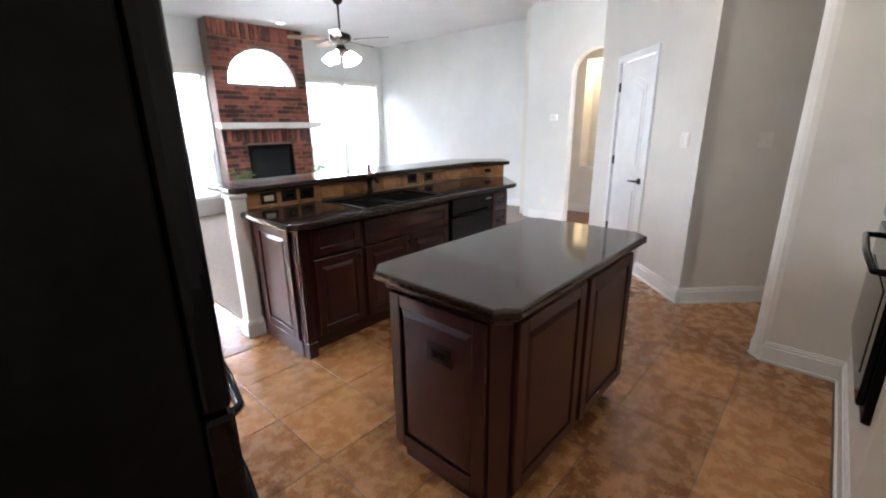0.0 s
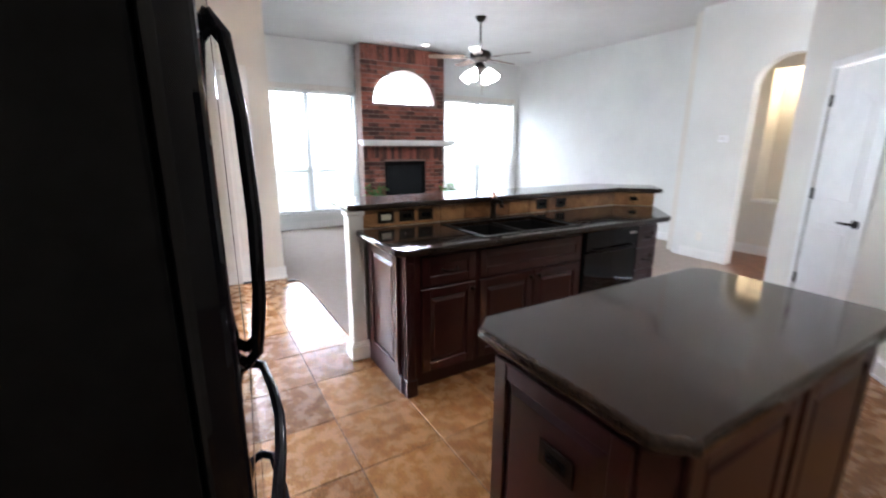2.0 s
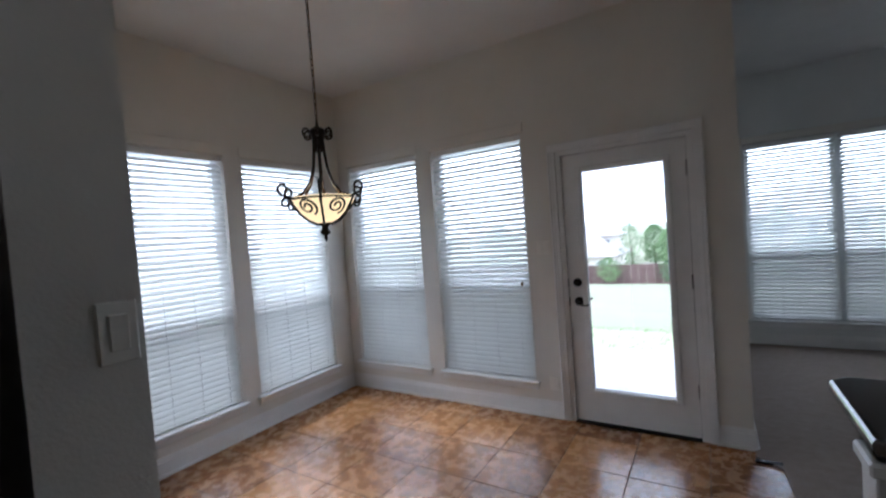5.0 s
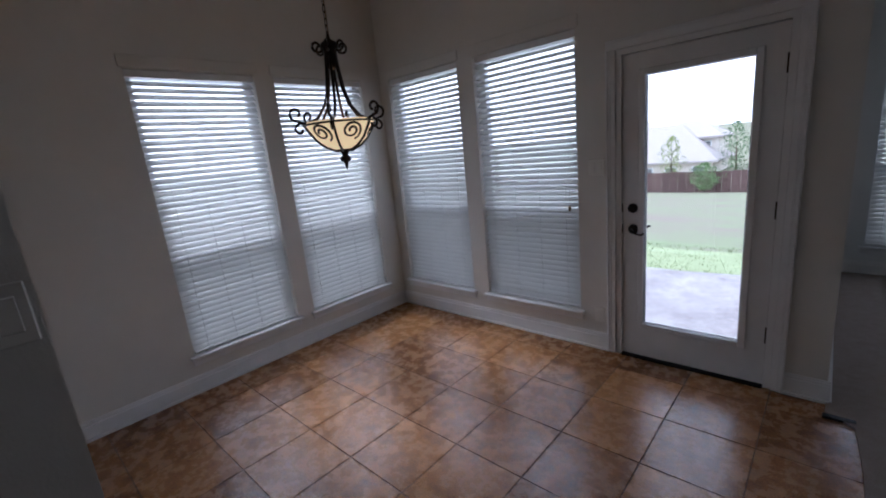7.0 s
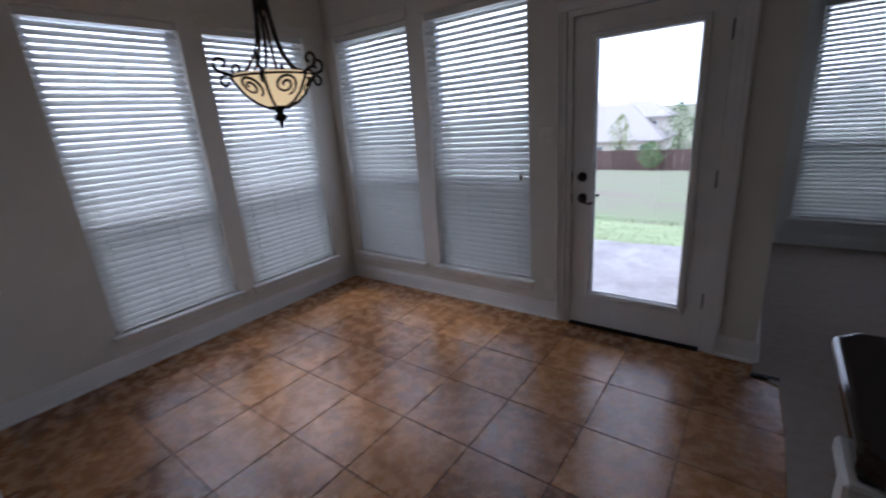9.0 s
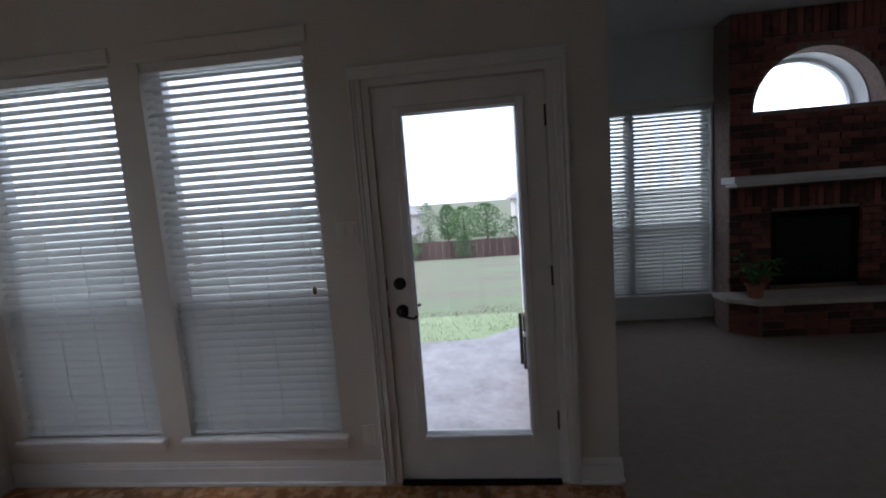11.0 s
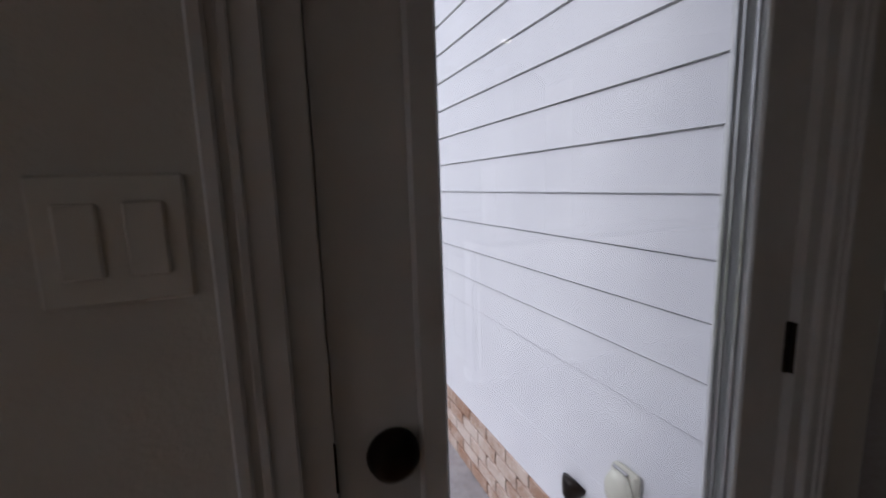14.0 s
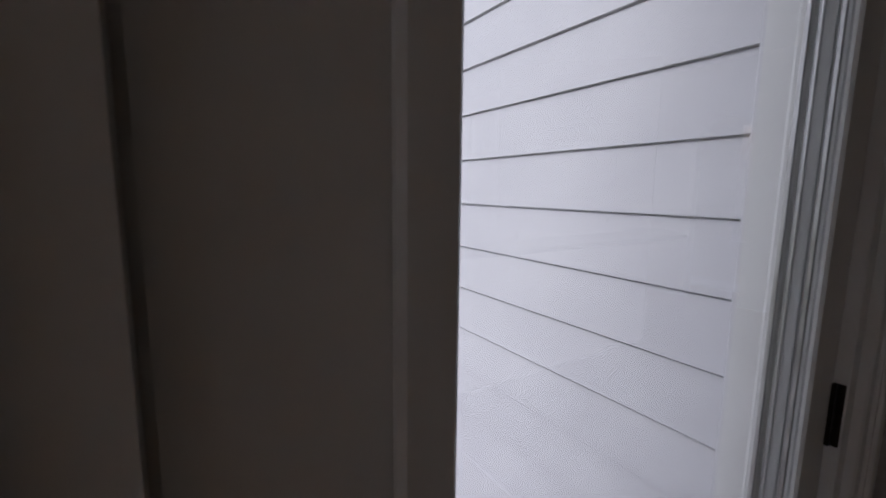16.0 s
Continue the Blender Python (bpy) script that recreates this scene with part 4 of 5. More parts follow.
def ceiling_fan(x, y):
    t = thing("ceiling_fan", "dark bronze ceiling fan with four lit glass shades", "ceiling fan", "", (x, y, 0))
    part("canopy", lathe([(0.07, H), (0.068, H - 0.02), (0.045, H - 0.055), (0.018, H - 0.07)], (0, 0, 0), 24), BLACKMETAL, t, "", True)
    part("downrod", cyl((0, 0, 2.66), (0, 0, H - 0.06), 0.012, n=12), BLACKMETAL, t)
    part("motor", lathe([(0.02, 2.71), (0.06, 2.69), (0.135, 2.665), (0.15, 2.63), (0.14, 2.585), (0.09, 2.55), (0.055, 2.53)], (0, 0, 0), 28), BLACKMETAL, t, "", True)
    part("light_hub", lathe([(0.055, 2.53), (0.075, 2.48), (0.06, 2.43), (0.03, 2.39), (0.0, 2.38)], (0, 0, 0), 24), BLACKMETAL, t, "", True)
    for k in range(5):
        a = math.radians(72 * k + 12)
        b = prism([(0.22, -0.055), (0.60, -0.072), (0.685, -0.055), (0.70, 0.0), (0.685, 0.055), (0.60, 0.072), (0.22, 0.055)], -0.004, 0.004, bevel=0.002, seg=1)
        ob = part("blade", b, PALEBLADE, t)
        ob.matrix_basis = pose(0, 0, 2.60, 0, 0, math.degrees(a)) @ pose(0, 0, 0, 11, 0, 0)
        br = box(0.12, 0.27, -0.018, 0.018, -0.010, -0.004, 0.002)
        ob = part("blade_arm", br, BLACKMETAL, t)
        ob.matrix_basis = pose(0, 0, 2.60, 0, 0, math.degrees(a)) @ pose(0, 0, 0, 11, 0, 0)
    for k in range(4):
        a = math.radians(90 * k + 29)
        c, s = math.cos(a), math.sin(a)
        part("lamp_arm", tube([(0.05 * c, 0.05 * s, 2.46), (0.11 * c, 0.11 * s, 2.465), (0.15 * c, 0.15 * s, 2.43)], 0.011, 8), BLACKMETAL, t, "", True)
        sh = part("shade", lathe([(0.022, 0.03), (0.035, 0.0), (0.055, -0.05), (0.066, -0.10), (0.075, -0.13), (0.071, -0.13), (0.052, -0.05), (0.03, 0.0)], (0, 0, 0), 20), BULBGLASS, t, "lit white glass shade", True)
        sh.matrix_basis = pose(0.15 * c, 0.15 * s, 2.42, 0, 0, math.degrees(a)) @ pose(0, 0, 0, 0, -38, 0)
    part("pull_chain", cyl((0.03, -0.02, 2.12), (0.03, -0.02, 2.40), 0.0025, n=6), OLDFLASH, t)


ceiling_fan(3.944, 5.263)


def spiral(c, out, start, turns, r0, r1, n=22):
    """Points of a flat scroll about c, in the upright plane along out."""
    pts = []
    for i in range(n):
        f = i / (n - 1)
        a = start + turns * 2 * math.pi * f
        r = r0 + (r1 - r0) * f
        pts.append((c[0] + out[0] * r * math.cos(a), c[1] + out[1] * r * math.cos(a), c[2] + r * math.sin(a)))
    return pts


def pendant(x, y):
    t = thing("pendant_lamp", "wrought iron pendant lamp with lit amber glass bowl", "pendant lamp", "", (x, y, 0))
    part("canopy", lathe([(0.065, H), (0.06, H - 0.015), (0.03, H - 0.03), (0.008, H - 0.04)], (0, 0, 0), 20), BLACKMETAL, t, "", True)
    zc = H - 0.04
    i = 0
    link_bm = tube([(0.008 * math.cos(a), 0, 0.021 * math.sin(a)) for a in [k * math.pi / 5 for k in range(11)]], 0.0022, 6)
    lm = bpy.data.meshes.new("chain_link")
    link_bm.to_mesh(lm)
    link_bm.free()
    lm.materials.append(BLACKMETAL)
    while zc > 2.29:
        piece("chain_link", lm, t, pose(0, 0, zc - 0.018, 0, 0, 90 * (i % 2) + 20))
        zc -= 0.034
        i += 1
    part("cord", cyl((0.004, 0.004, 2.27), (0.004, 0.004, H - 0.03), 0.003, n=6), OLDFLASH, t)
    part("hub", lathe([(0.008, 2.30), (0.012, 2.275), (0.045, 2.255), (0.052, 2.235), (0.038, 2.215), (0.036, 2.165), (0.04, 2.145), (0.03, 2.12), (0.0, 2.11)], (0, 0, 0), 20), BLACKMETAL, t, "", True)
    rim, zr = 0.208, 1.822
    part("bowl", lathe([(0.200, 1.835), (0.182, 1.79), (0.145, 1.74), (0.098, 1.70), (0.05, 1.677), (0.046, 1.682), (0.094, 1.706), (0.139, 1.745), (0.176, 1.793), (0.194, 1.835)], (0, 0, 0), 40), AMBER, t, "lit marbled amber glass bowl", True)
    part("rim_ring", tube([(rim * math.cos(a), rim * math.sin(a), zr) for a in [k * math.pi / 20 for k in range(41)]], 0.006, 6), BLACKMETAL, t, "", True)
    part("finial", lathe([(0.055, 1.69), (0.05, 1.67), (0.022, 1.66), (0.018, 1.64), (0.034, 1.627), (0.03, 1.61), (0.012, 1.60), (0.010, 1.58), (0.0, 1.555)], (0, 0, 0), 18), BLACKMETAL, t, "", True)
    for k in range(6):
        a = math.radians(60 * k + 14)
        o = (math.cos(a), math.sin(a))
        arm = [(0.03, 2.19), (0.036, 2.11), (0.05, 2.01), (0.08, 1.92), (0.13, 1.855), (0.20, 1.828), (0.245, 1.845)]
        part("arm", tube([(o[0] * r, o[1] * r, z) for r, z in arm], 0.0085, 8), BLACKMETAL, t, "", True)
        part("scroll", tube(spiral((o[0] * 0.245, o[1] * 0.245, 1.885), o, -1.57, 0.95, 0.04, 0.013), 0.0078, 6), BLACKMETAL, t, "", True)
        part("scroll", tube(spiral((o[0] * 0.235, o[1] * 0.235, 1.80), o, 1.57, -0.8, 0.03, 0.011), 0.007, 6), BLACKMETAL, t, "", True)
        part("scroll", tube(spiral((o[0] * 0.072, o[1] * 0.072, 2.235), o, -2.6, 0.95, 0.034, 0.012), 0.0075, 6), BLACKMETAL, t, "", True)
        rib = [(0.21, 1.82), (0.193, 1.79), (0.156, 1.736), (0.106, 1.694), (0.045, 1.667)]
        part("rib", tube([(o[0] * r, o[1] * r, z) for r, z in rib], 0.0075, 6), BLACKMETAL, t, "", True)
        a2 = math.radians(60 * k + 44)
        pts = []
        for q in range(26):
            f = q / 25
            an = -1.2 + 1.75 * 2 * math.pi * f
            rr = 0.060 * (1 - 0.8 * f)
            z = 1.772 + rr * math.sin(an) * 0.8
            br = 0.206 - 0.125 * max(0, (1.826 - z) / 0.145) ** 1.25
            b = a2 + rr * math.cos(an) / br
            pts.append((br * math.cos(b), br * math.sin(b), z))
        part("scroll", tube(pts, 0.0072, 6), BLACKMETAL, t, "", True)


pendant(-1.04, 3.53)


# ---- fireplace ----
FY = 7.45
fp = thing("fireplace", "red brick fireplace with arched window, white mantel and raised hearth", "fireplace")
AR = [(3.87 + 0.60 * math.cos(math.pi * i / 28), 2.16 + 0.57 * math.sin(math.pi * i / 28)) for i in range(29)]
TO_XZ = Matrix(((1, 0, 0, 0), (0, 0, -1, 0), (0, 1, 0, 0), (0, 0, 0, 1)))
core = part("core", prism([(3.045, 0.0), (4.665, 0.0), (4.665, H), (3.045, H)], 0, 0.44, [[(3.44, 0.40), (4.27, 0.40), (4.27, 1.16), (3.44, 1.16)], AR]), MORTAR, fp, "grey brown mortar core")
core.matrix_basis = pose(0, 7.905, 0) @ TO_XZ
bm = bmesh.new()
for a in ((3.44, 4.27, 7.86, 7.90, 0.36, 1.2), (3.40, 3.44, 7.5, 7.9, 0.36, 1.2), (4.27, 4.31, 7.5, 7.9, 0.36, 1.2), (3.40, 4.31, 7.5, 7.9, 0.36, 0.40), (3.40, 4.31, 7.5, 7.9, 1.16, 1.2)):
    box(*a, bm=bm)
fb = part("firebox", bm, SOOT, fp, "black metal firebox")
bm = bmesh.new()
for a in ((3.44, 3.50, 0.40, 1.16), (4.21, 4.27, 0.40, 1.16), (3.50, 4.21, 1.09, 1.16), (3.50, 4.21, 0.40, 0.46)):
    box(a[0], a[1], 7.46, 7.49, a[2], a[3], 0.004, bm=bm)
part("surround", bm, BLACKPLASTIC, fp, "black metal surround")
part("screen", box(3.50, 4.21, 7.478, 7.482, 0.46, 1.09), DARKGLASS, fp, "dark glass screen")
for k, (lx, lz, lr) in enumerate(((3.66, 0.47, 0.05), (3.98, 0.48, 0.055), (3.83, 0.56, 0.04))):
    part("gas_log", cyl((lx - 0.17, 7.62 + 0.04 * k, lz), (lx + 0.17, 7.66 - 0.03 * k, lz + 0.03), lr, lr * 0.8, 10), LOGBARK, fb)
A1 = [(3.87 + 0.60 * math.cos(math.pi * i / 28), 2.16 + 0.57 * math.sin(math.pi * i / 28)) for i in range(29)]
A2 = [(3.87 + 0.545 * math.cos(math.pi * i / 28), 2.20 + 0.48 * math.sin(math.pi * i / 28)) for i in range(29)]
wfo = part("arch_frame", prism(A1, 0, 0.05, [A2]), PALEFRAME, fp, "white arched window frame")
wfo.matrix_basis = pose(0, 7.86, 0) @ TO_XZ
A3 = [(3.87 + 0.598 * math.cos(math.pi * i / 28), 2.1615 + 0.567 * math.sin(math.pi * i / 28)) for i in range(29)]
A4 = [(3.87 + 0.588 * math.cos(math.pi * i / 28), 2.165 + 0.557 * math.sin(math.pi * i / 28)) for i in range(29)]
lo = part("arch_lining", prism(A3, 0, 0.17, [A4]), TRIM, fp, "white arched window lining")
lo.matrix_basis = pose(0, 7.81, 0) @ TO_XZ
pn = part("pane", prism(A2, 0, 0.004), GLASS, fp)
pn.matrix_basis = pose(0, 7.84, 0) @ TO_XZ
pn.visible_shadow = False
bm = box(2.955, 4.785, 7.205, 7.447, 1.465, 1.535, 0.005)
box(3.0, 4.74, 7.25, 7.447, 1.435, 1.465, 0.004, bm=bm)
part("mantel", bm, TRIM, fp, "white painted mantel shelf")
HO = [(3.10, 7.02), (4.62, 7.02), (4.80, 7.20), (4.80, 7.447), (2.90, 7.447), (2.90, 7.20)]
hearth = part("hearth", prism(HO, 0.0, 0.315), MORTAR, fp, "brick hearth base")
part("hearth_top", prism([(3.085, 6.995), (4.635, 6.995), (4.83, 7.19), (4.83, 7.447), (2.87, 7.447), (2.87, 7.19)], 0.315, 0.36, bevel=0.008), HEARTHSTONE, fp, "pale stone hearth slab")

# ---- plants on the hearth ----


def potted_plant(x, y, z, seed):
    rnd = random.Random(seed)
    t = thing("potted_plant", "leafy green plant in terracotta pot on hearth", "plant", "", (x, y, z))
    part("pot", lathe([(0.0, 0.0), (0.055, 0.0), (0.075, 0.11), (0.085, 0.112), (0.085, 0.14), (0.074, 0.14), (0.070, 0.12), (0.0, 0.12)], (0, 0, 0), 24), TERRACOTTA, t, "", True)
    part("soil", lathe([(0.0, 0.128), (0.05, 0.127), (0.069, 0.122)], (0, 0, 0), 16), SOIL, t)
    bm, st = bmesh.new(), bmesh.new()
    for k in range(34):
        a, lean, h = rnd.uniform(0, 6.28), rnd.uniform(0.04, 0.19), rnd.uniform(0.08, 0.26)
        p = Vector((lean * math.cos(a), lean * math.sin(a), 0.13 + h))
        tube([(0.02 * math.cos(a), 0.02 * math.sin(a), 0.12), (p.x * 0.5, p.y * 0.5, 0.13 + h * 0.7), tuple(p)], 0.002, 5, st)
        for j in range(3):
            d = Vector((math.cos(a + rnd.uniform(-1.2, 1.2)), math.sin(a + rnd.uniform(-1.2, 1.2)), rnd.uniform(-0.5, 0.5))).normalized()
            s = d.cross(Vector((0, 0, 1))).normalized() * rnd.uniform(0.016, 0.026)
            L = rnd.uniform(0.06, 0.10)
            mid = p + d * L * 0.45 + Vector((0, 0, 0.012))
            v = [bm.verts.new(q) for q in (p, mid + s, p + d * L, mid - s)]
            bm.faces.new((v[0], v[1], v[2]))
            bm.faces.new((v[0], v[2], v[3]))
    part("stems", st, LEAF, t)
    part("leaves", bm, LEAF, t)


potted_plant(3.13, 7.17, 0.36, 4)
potted_plant(4.66, 7.17, 0.36, 9)


# ---- outside ----
structure(link("ground", prism([(-400, 5.15), (0.9, 5.15), (0.9, 7.9), (400, 7.9), (400, 8.6), (-400, 8.6)], -0.5, -0.28), GRASS), "patchy green and dry lawn", "ground")
bm = bmesh.new()
rows_y = [8.6, 12, 16, 20, 25, 30, 36, 42, 55, 80, 140, 300, 900]
grid = []
for y in rows_y:
    z = -0.28 - 0.107 * (min(y, 44) - 8.6)
    grid.append([bm.verts.new((x, y, z + (0.05 * noise.noise(Vector((x * 0.2, y * 0.2, 0))) if 9 < y < 60 and abs(x) < 60 else 0))) for x in (-900, -200, -60, *range(-40, 41, 4), 60, 200, 900)])
for a, b in zip(grid, grid[1:]):
    for i in range(len(a) - 1):
        bm.faces.new((a[i], a[i + 1], b[i + 1], b[i]))
structure(link("ground_lawn", bm, GRASS, smooth=True), "patchy green and dry lawn falling to the fence", "ground")
structure(link("patio", prism([(-4.0, 5.152), (0.93, 5.152), (0.93, 7.92), (1.55, 7.95), (1.6, 8.25), (0.95, 8.42), (0.45, 7.97), (-0.2, 7.90), (-4.0, 7.80)], -0.4, -0.205, bevel=0.01), CONCRETE), "pale grey concrete patio slab", "patio")
bm = bmesh.new()
edge = []
for k in range(31):
    x = -9 + 0.5 * k
    far = 9.7 + 0.3 * noise.noise(Vector((x * 0.7, 3.1, 0)))
    edge.append([bm.verts.new((x, y, -0.268 - 0.107 * max(0, y - 8.6))) for y in (7.95 if x > 1.2 else 7.6, 8.6, 9.2, far)])
for a, b in zip(edge, edge[1:]):
    for i in range(3):
        bm.faces.new((a[i], b[i], b[i + 1], a[i + 1]))
structure(link("ground_edge", bm, GREENLAWN, smooth=True), "bright green grass strip beside the patio", "ground")
grr = random.Random(7)
bm = bmesh.new()
for k in range(6000):
    x = grr.uniform(-4.5, 3)
    y = 7.98 + grr.random() ** 1.7 * 2.2 + (0.45 if x > 0.3 else 0)
    z = -0.29 - 0.107 * max(0, y - 8.6)
    h, a, w = grr.uniform(0.03, 0.07), grr.uniform(0, 3.14), 0.007
    v = [bm.verts.new(q) for q in ((x - w * math.cos(a), y - w * math.sin(a), z), (x + w * math.cos(a), y + w * math.sin(a), z), (x + grr.uniform(-0.03, 0.03), y + grr.uniform(-0.03, 0.03), z + h))]
    bm.faces.new(v)
tagged(link("grass_tufts", bm, BLADES), "short green grass along the patio", "grass", "", "stuff")

# lap siding of the projecting living room wall
XS = 0.925
sw = new("wall_siding")
structure(sw, "white lap siding wall over tan brick", "wall")
part("sheathing", box(XS + 0.012, 1.044, 5.152, 7.350, -0.2, 3.25), SIDING, sw)
bm = bmesh.new()
v = [bm.verts.new(q) for x, z in ((-0.006, 0.0), (0.012, 0.0), (0.012, 0.146), (0.001, 0.146)) for q in ((x, 0, z), (x, 1, z))]
bm.faces.new((v[0], v[2], v[3], v[1]))
bm.faces.new((v[2], v[4], v[5], v[3]))
bm.faces.new((v[4], v[6], v[7], v[5]))
bm.faces.new((v[6], v[0], v[1], v[7]))
bm.faces.new((v[0], v[6], v[4], v[2]))
bm.faces.new((v[1], v[3], v[5], v[7]))
bmesh.ops.recalc_face_normals(bm, faces=bm.faces)
board = bpy.data.meshes.new("siding_board")
bm.to_mesh(board)
bm.free()
board.materials.append(SIDING)
for k in range(-7, 14):
    piece("siding_board", board, sw, pose(XS, 5.17, 1.240 + 0.1515 * k) @ Matrix.Diagonal((1, 7.280 - 5.17, 1, 1)))
part("corner_trim", box(XS - 0.016, 1.044, 5.152, 5.168, 0.17, 3.25, 0.003), SIDING, sw)
part("corner_trim", box(XS - 0.016, 1.044, 7.282, 7.360, 0.17, 3.25, 0.003), SIDING, sw)
bk = bmesh.new()
box(0.0, 0.03, 0.003, 0.197, 0.0, 0.062, 0.003, bm=bk)
bkm = bpy.data.meshes.new("brick")
bk.to_mesh(bkm)
bk.free()
bkm.materials.append(EXTBRICK)
for r in range(5):
    for c in range(10):
        y = 5.16 + 0.196 * c + (0.1 if r % 2 else 0)
        piece("brick", bkm, sw, pose(XS - 0.012, y, -0.20 + 0.078 * r) @ Matrix.Diagonal((1, 0.955, 1.07, 1)))
structure(link("nook_outer_trim", box(0.965, 1.044, 5.1505, 5.1525, -0.2, 3.2), SIDING), "white outer trim", "trim")
rf = new("roof_eave")
structure(rf, "roof eave with dark gutter over siding wall", "roof")
part("soffit", box(0.86, 1.042, 7.18, 7.60, 2.90, 2.93), SIDING, rf)
part("fascia", box(0.93, 1.042, 7.56, 7.60, 2.74, 2.90), SIDING, rf)
part("gutter", tube([(0.99, 7.50, 2.83), (0.93, 7.40, 2.82), (0.87, 7.30, 2.78), (0.868, 7.25, 2.70), (0.90, 7.21, 2.64)], 0.042, 8), BLACKMETAL, rf, "dark gutter elbow")
part("shingles", prism([(0.84, 7.18), (1.042, 7.18), (1.042, 7.66), (0.84, 7.66)], 2.93, 2.98), ROOF, rf)
hb = thing("gas_pipe", "dark gas pipe with valve rising beside siding wall", "pipe")
part("riser", cyl((0.885, 6.990, -0.2), (0.885, 6.990, 0.35), 0.013, n=10), BLACKMETAL, hb)
part("sleeve", cyl((0.885, 6.990, -0.205), (0.885, 6.990, -0.10), 0.022, n=10), BLACKMETAL, hb)
part("elbow", tube([(0.885, 6.990, 0.335), (0.885, 6.990, 0.36), (0.90, 6.990, 0.366), (0.94, 6.990, 0.366)], 0.016, 8), OLDFLASH, hb)
part("riser", cyl((0.86, 7.110, -0.205), (0.86, 7.110, 0.33), 0.02, n=10), BLACKMETAL, hb)
part("valve", box(0.868, 0.902, 6.975, 7.005, 0.12, 0.17, 0.005), STEEL, hb)
ol = thing("vent_hood", "small dark dryer vent hood on siding wall", "vent")
part("hood", lathe([(0.0, -0.055), (0.022, -0.04), (0.045, 0.0), (0.05, 0.02), (0.0, 0.022)], (0, 0, 0), 18), BLACKMETAL, ol, "", True).matrix_basis = pose(0.905, 5.64, 0.345, 0, 35, 0)
part("cable", tube([(0.918, 5.64, 0.315), (0.914, 5.605, 0.25), (0.917, 5.61, 0.14), (0.905, 5.595, 0.0), (0.90, 5.57, -0.2)], 0.004, 6), STEEL, ol)
oc = thing("outdoor_outlet", "ivory weatherproof outlet box on siding wall", "outlet")
part("box_body", box(0.885, 0.923, 5.355, 5.455, 0.435, 0.575, 0.018, seg=3), DECK, oc)
bub = lathe([(0.0, 0.034), (0.03, 0.031), (0.046, 0.02), (0.052, 0.006), (0.052, 0.0), (0.0, 0.0)], (0, 0, 0), 24)
bub = part("cover", bub, DECK, oc, "rounded ivory cover", True)
bub.matrix_basis = pose(0.886, 5.405, 0.505, 0, -90, 0) @ Matrix.Diagonal((1.3, 1, 1, 1))
part("hinge", box(0.878, 0.888, 5.375, 5.435, 0.568, 0.580, 0.003), STEEL, oc)

# fence, neighbours, planting
fe = thing("fence", "dark weathered board fence across the lawn", "fence")
fbm = bmesh.new()
box(-0.29, 0.29, -0.012, 0.012, 0, 1.68, 0.004, bm=fbm)
fm = bpy.data.meshes.new("fence_board")
fbm.to_mesh(fm)
fbm.free()
fm.materials.append(FENCE)
FZ = -3.70
for k in range(-45, 45):
    piece("fence_board", fm, fe, pose(k * 0.6, 40.0 + 0.01 * (k % 2), FZ + 0.02 * math.sin(k * 1.7)))
for z in (0.35, 1.45):
    part("rail", box(-27, 27, 40.02, 40.07, FZ + z - 0.05, FZ + z + 0.05), FENCE, fe)


def hip_roof(x0, x1, y0, y1, eave, r0, r1, peak):
    """A hipped roof over a rectangle, its ridge from r0 to r1 along the middle, with a thin eave board."""
    bm = bmesh.new()
    ym = (y0 + y1) / 2
    v = [bm.verts.new(q) for q in ((x0, y0, eave), (x1, y0, eave), (x1, y1, eave), (x0, y1, eave), (r0, ym, peak), (r1, ym, peak))]
    w = [bm.verts.new((q.co.x, q.co.y, eave - 0.22)) for q in v[:4]]
    for f in ((0, 1, 5, 4), (1, 2, 5), (2, 3, 4, 5), (3, 0, 4)):
        bm.faces.new([v[i] for i in f])
    for i in range(4):
        bm.faces.new((v[i], w[i], w[(i + 1) % 4], v[(i + 1) % 4]))
    bm.faces.new(w)
    return bm


def far_window(t, x, y, z, w, h):
    bm = bmesh.new()
    for a in ((x - w / 2, x - w / 2 + 0.1, z, z + h), (x + w / 2 - 0.1, x + w / 2, z, z + h), (x - w / 2 + 0.1, x + w / 2 - 0.1, z, z + 0.1), (x - w / 2 + 0.1, x + w / 2 - 0.1, z + h - 0.1, z + h),
              (x - w / 2 + 0.1, x + w / 2 - 0.1, z + h / 2 - 0.04, z + h / 2 + 0.04)):
        box(a[0], a[1], y - 0.06, y + 0.02, a[2], a[3], bm=bm)
    win = part("window", bm, PALEFRAME, t)
    part("pane", box(x - w / 2 + 0.05, x + w / 2 - 0.05, y - 0.03, y - 0.005, z + 0.05, z + h - 0.05), FARPANE, win)


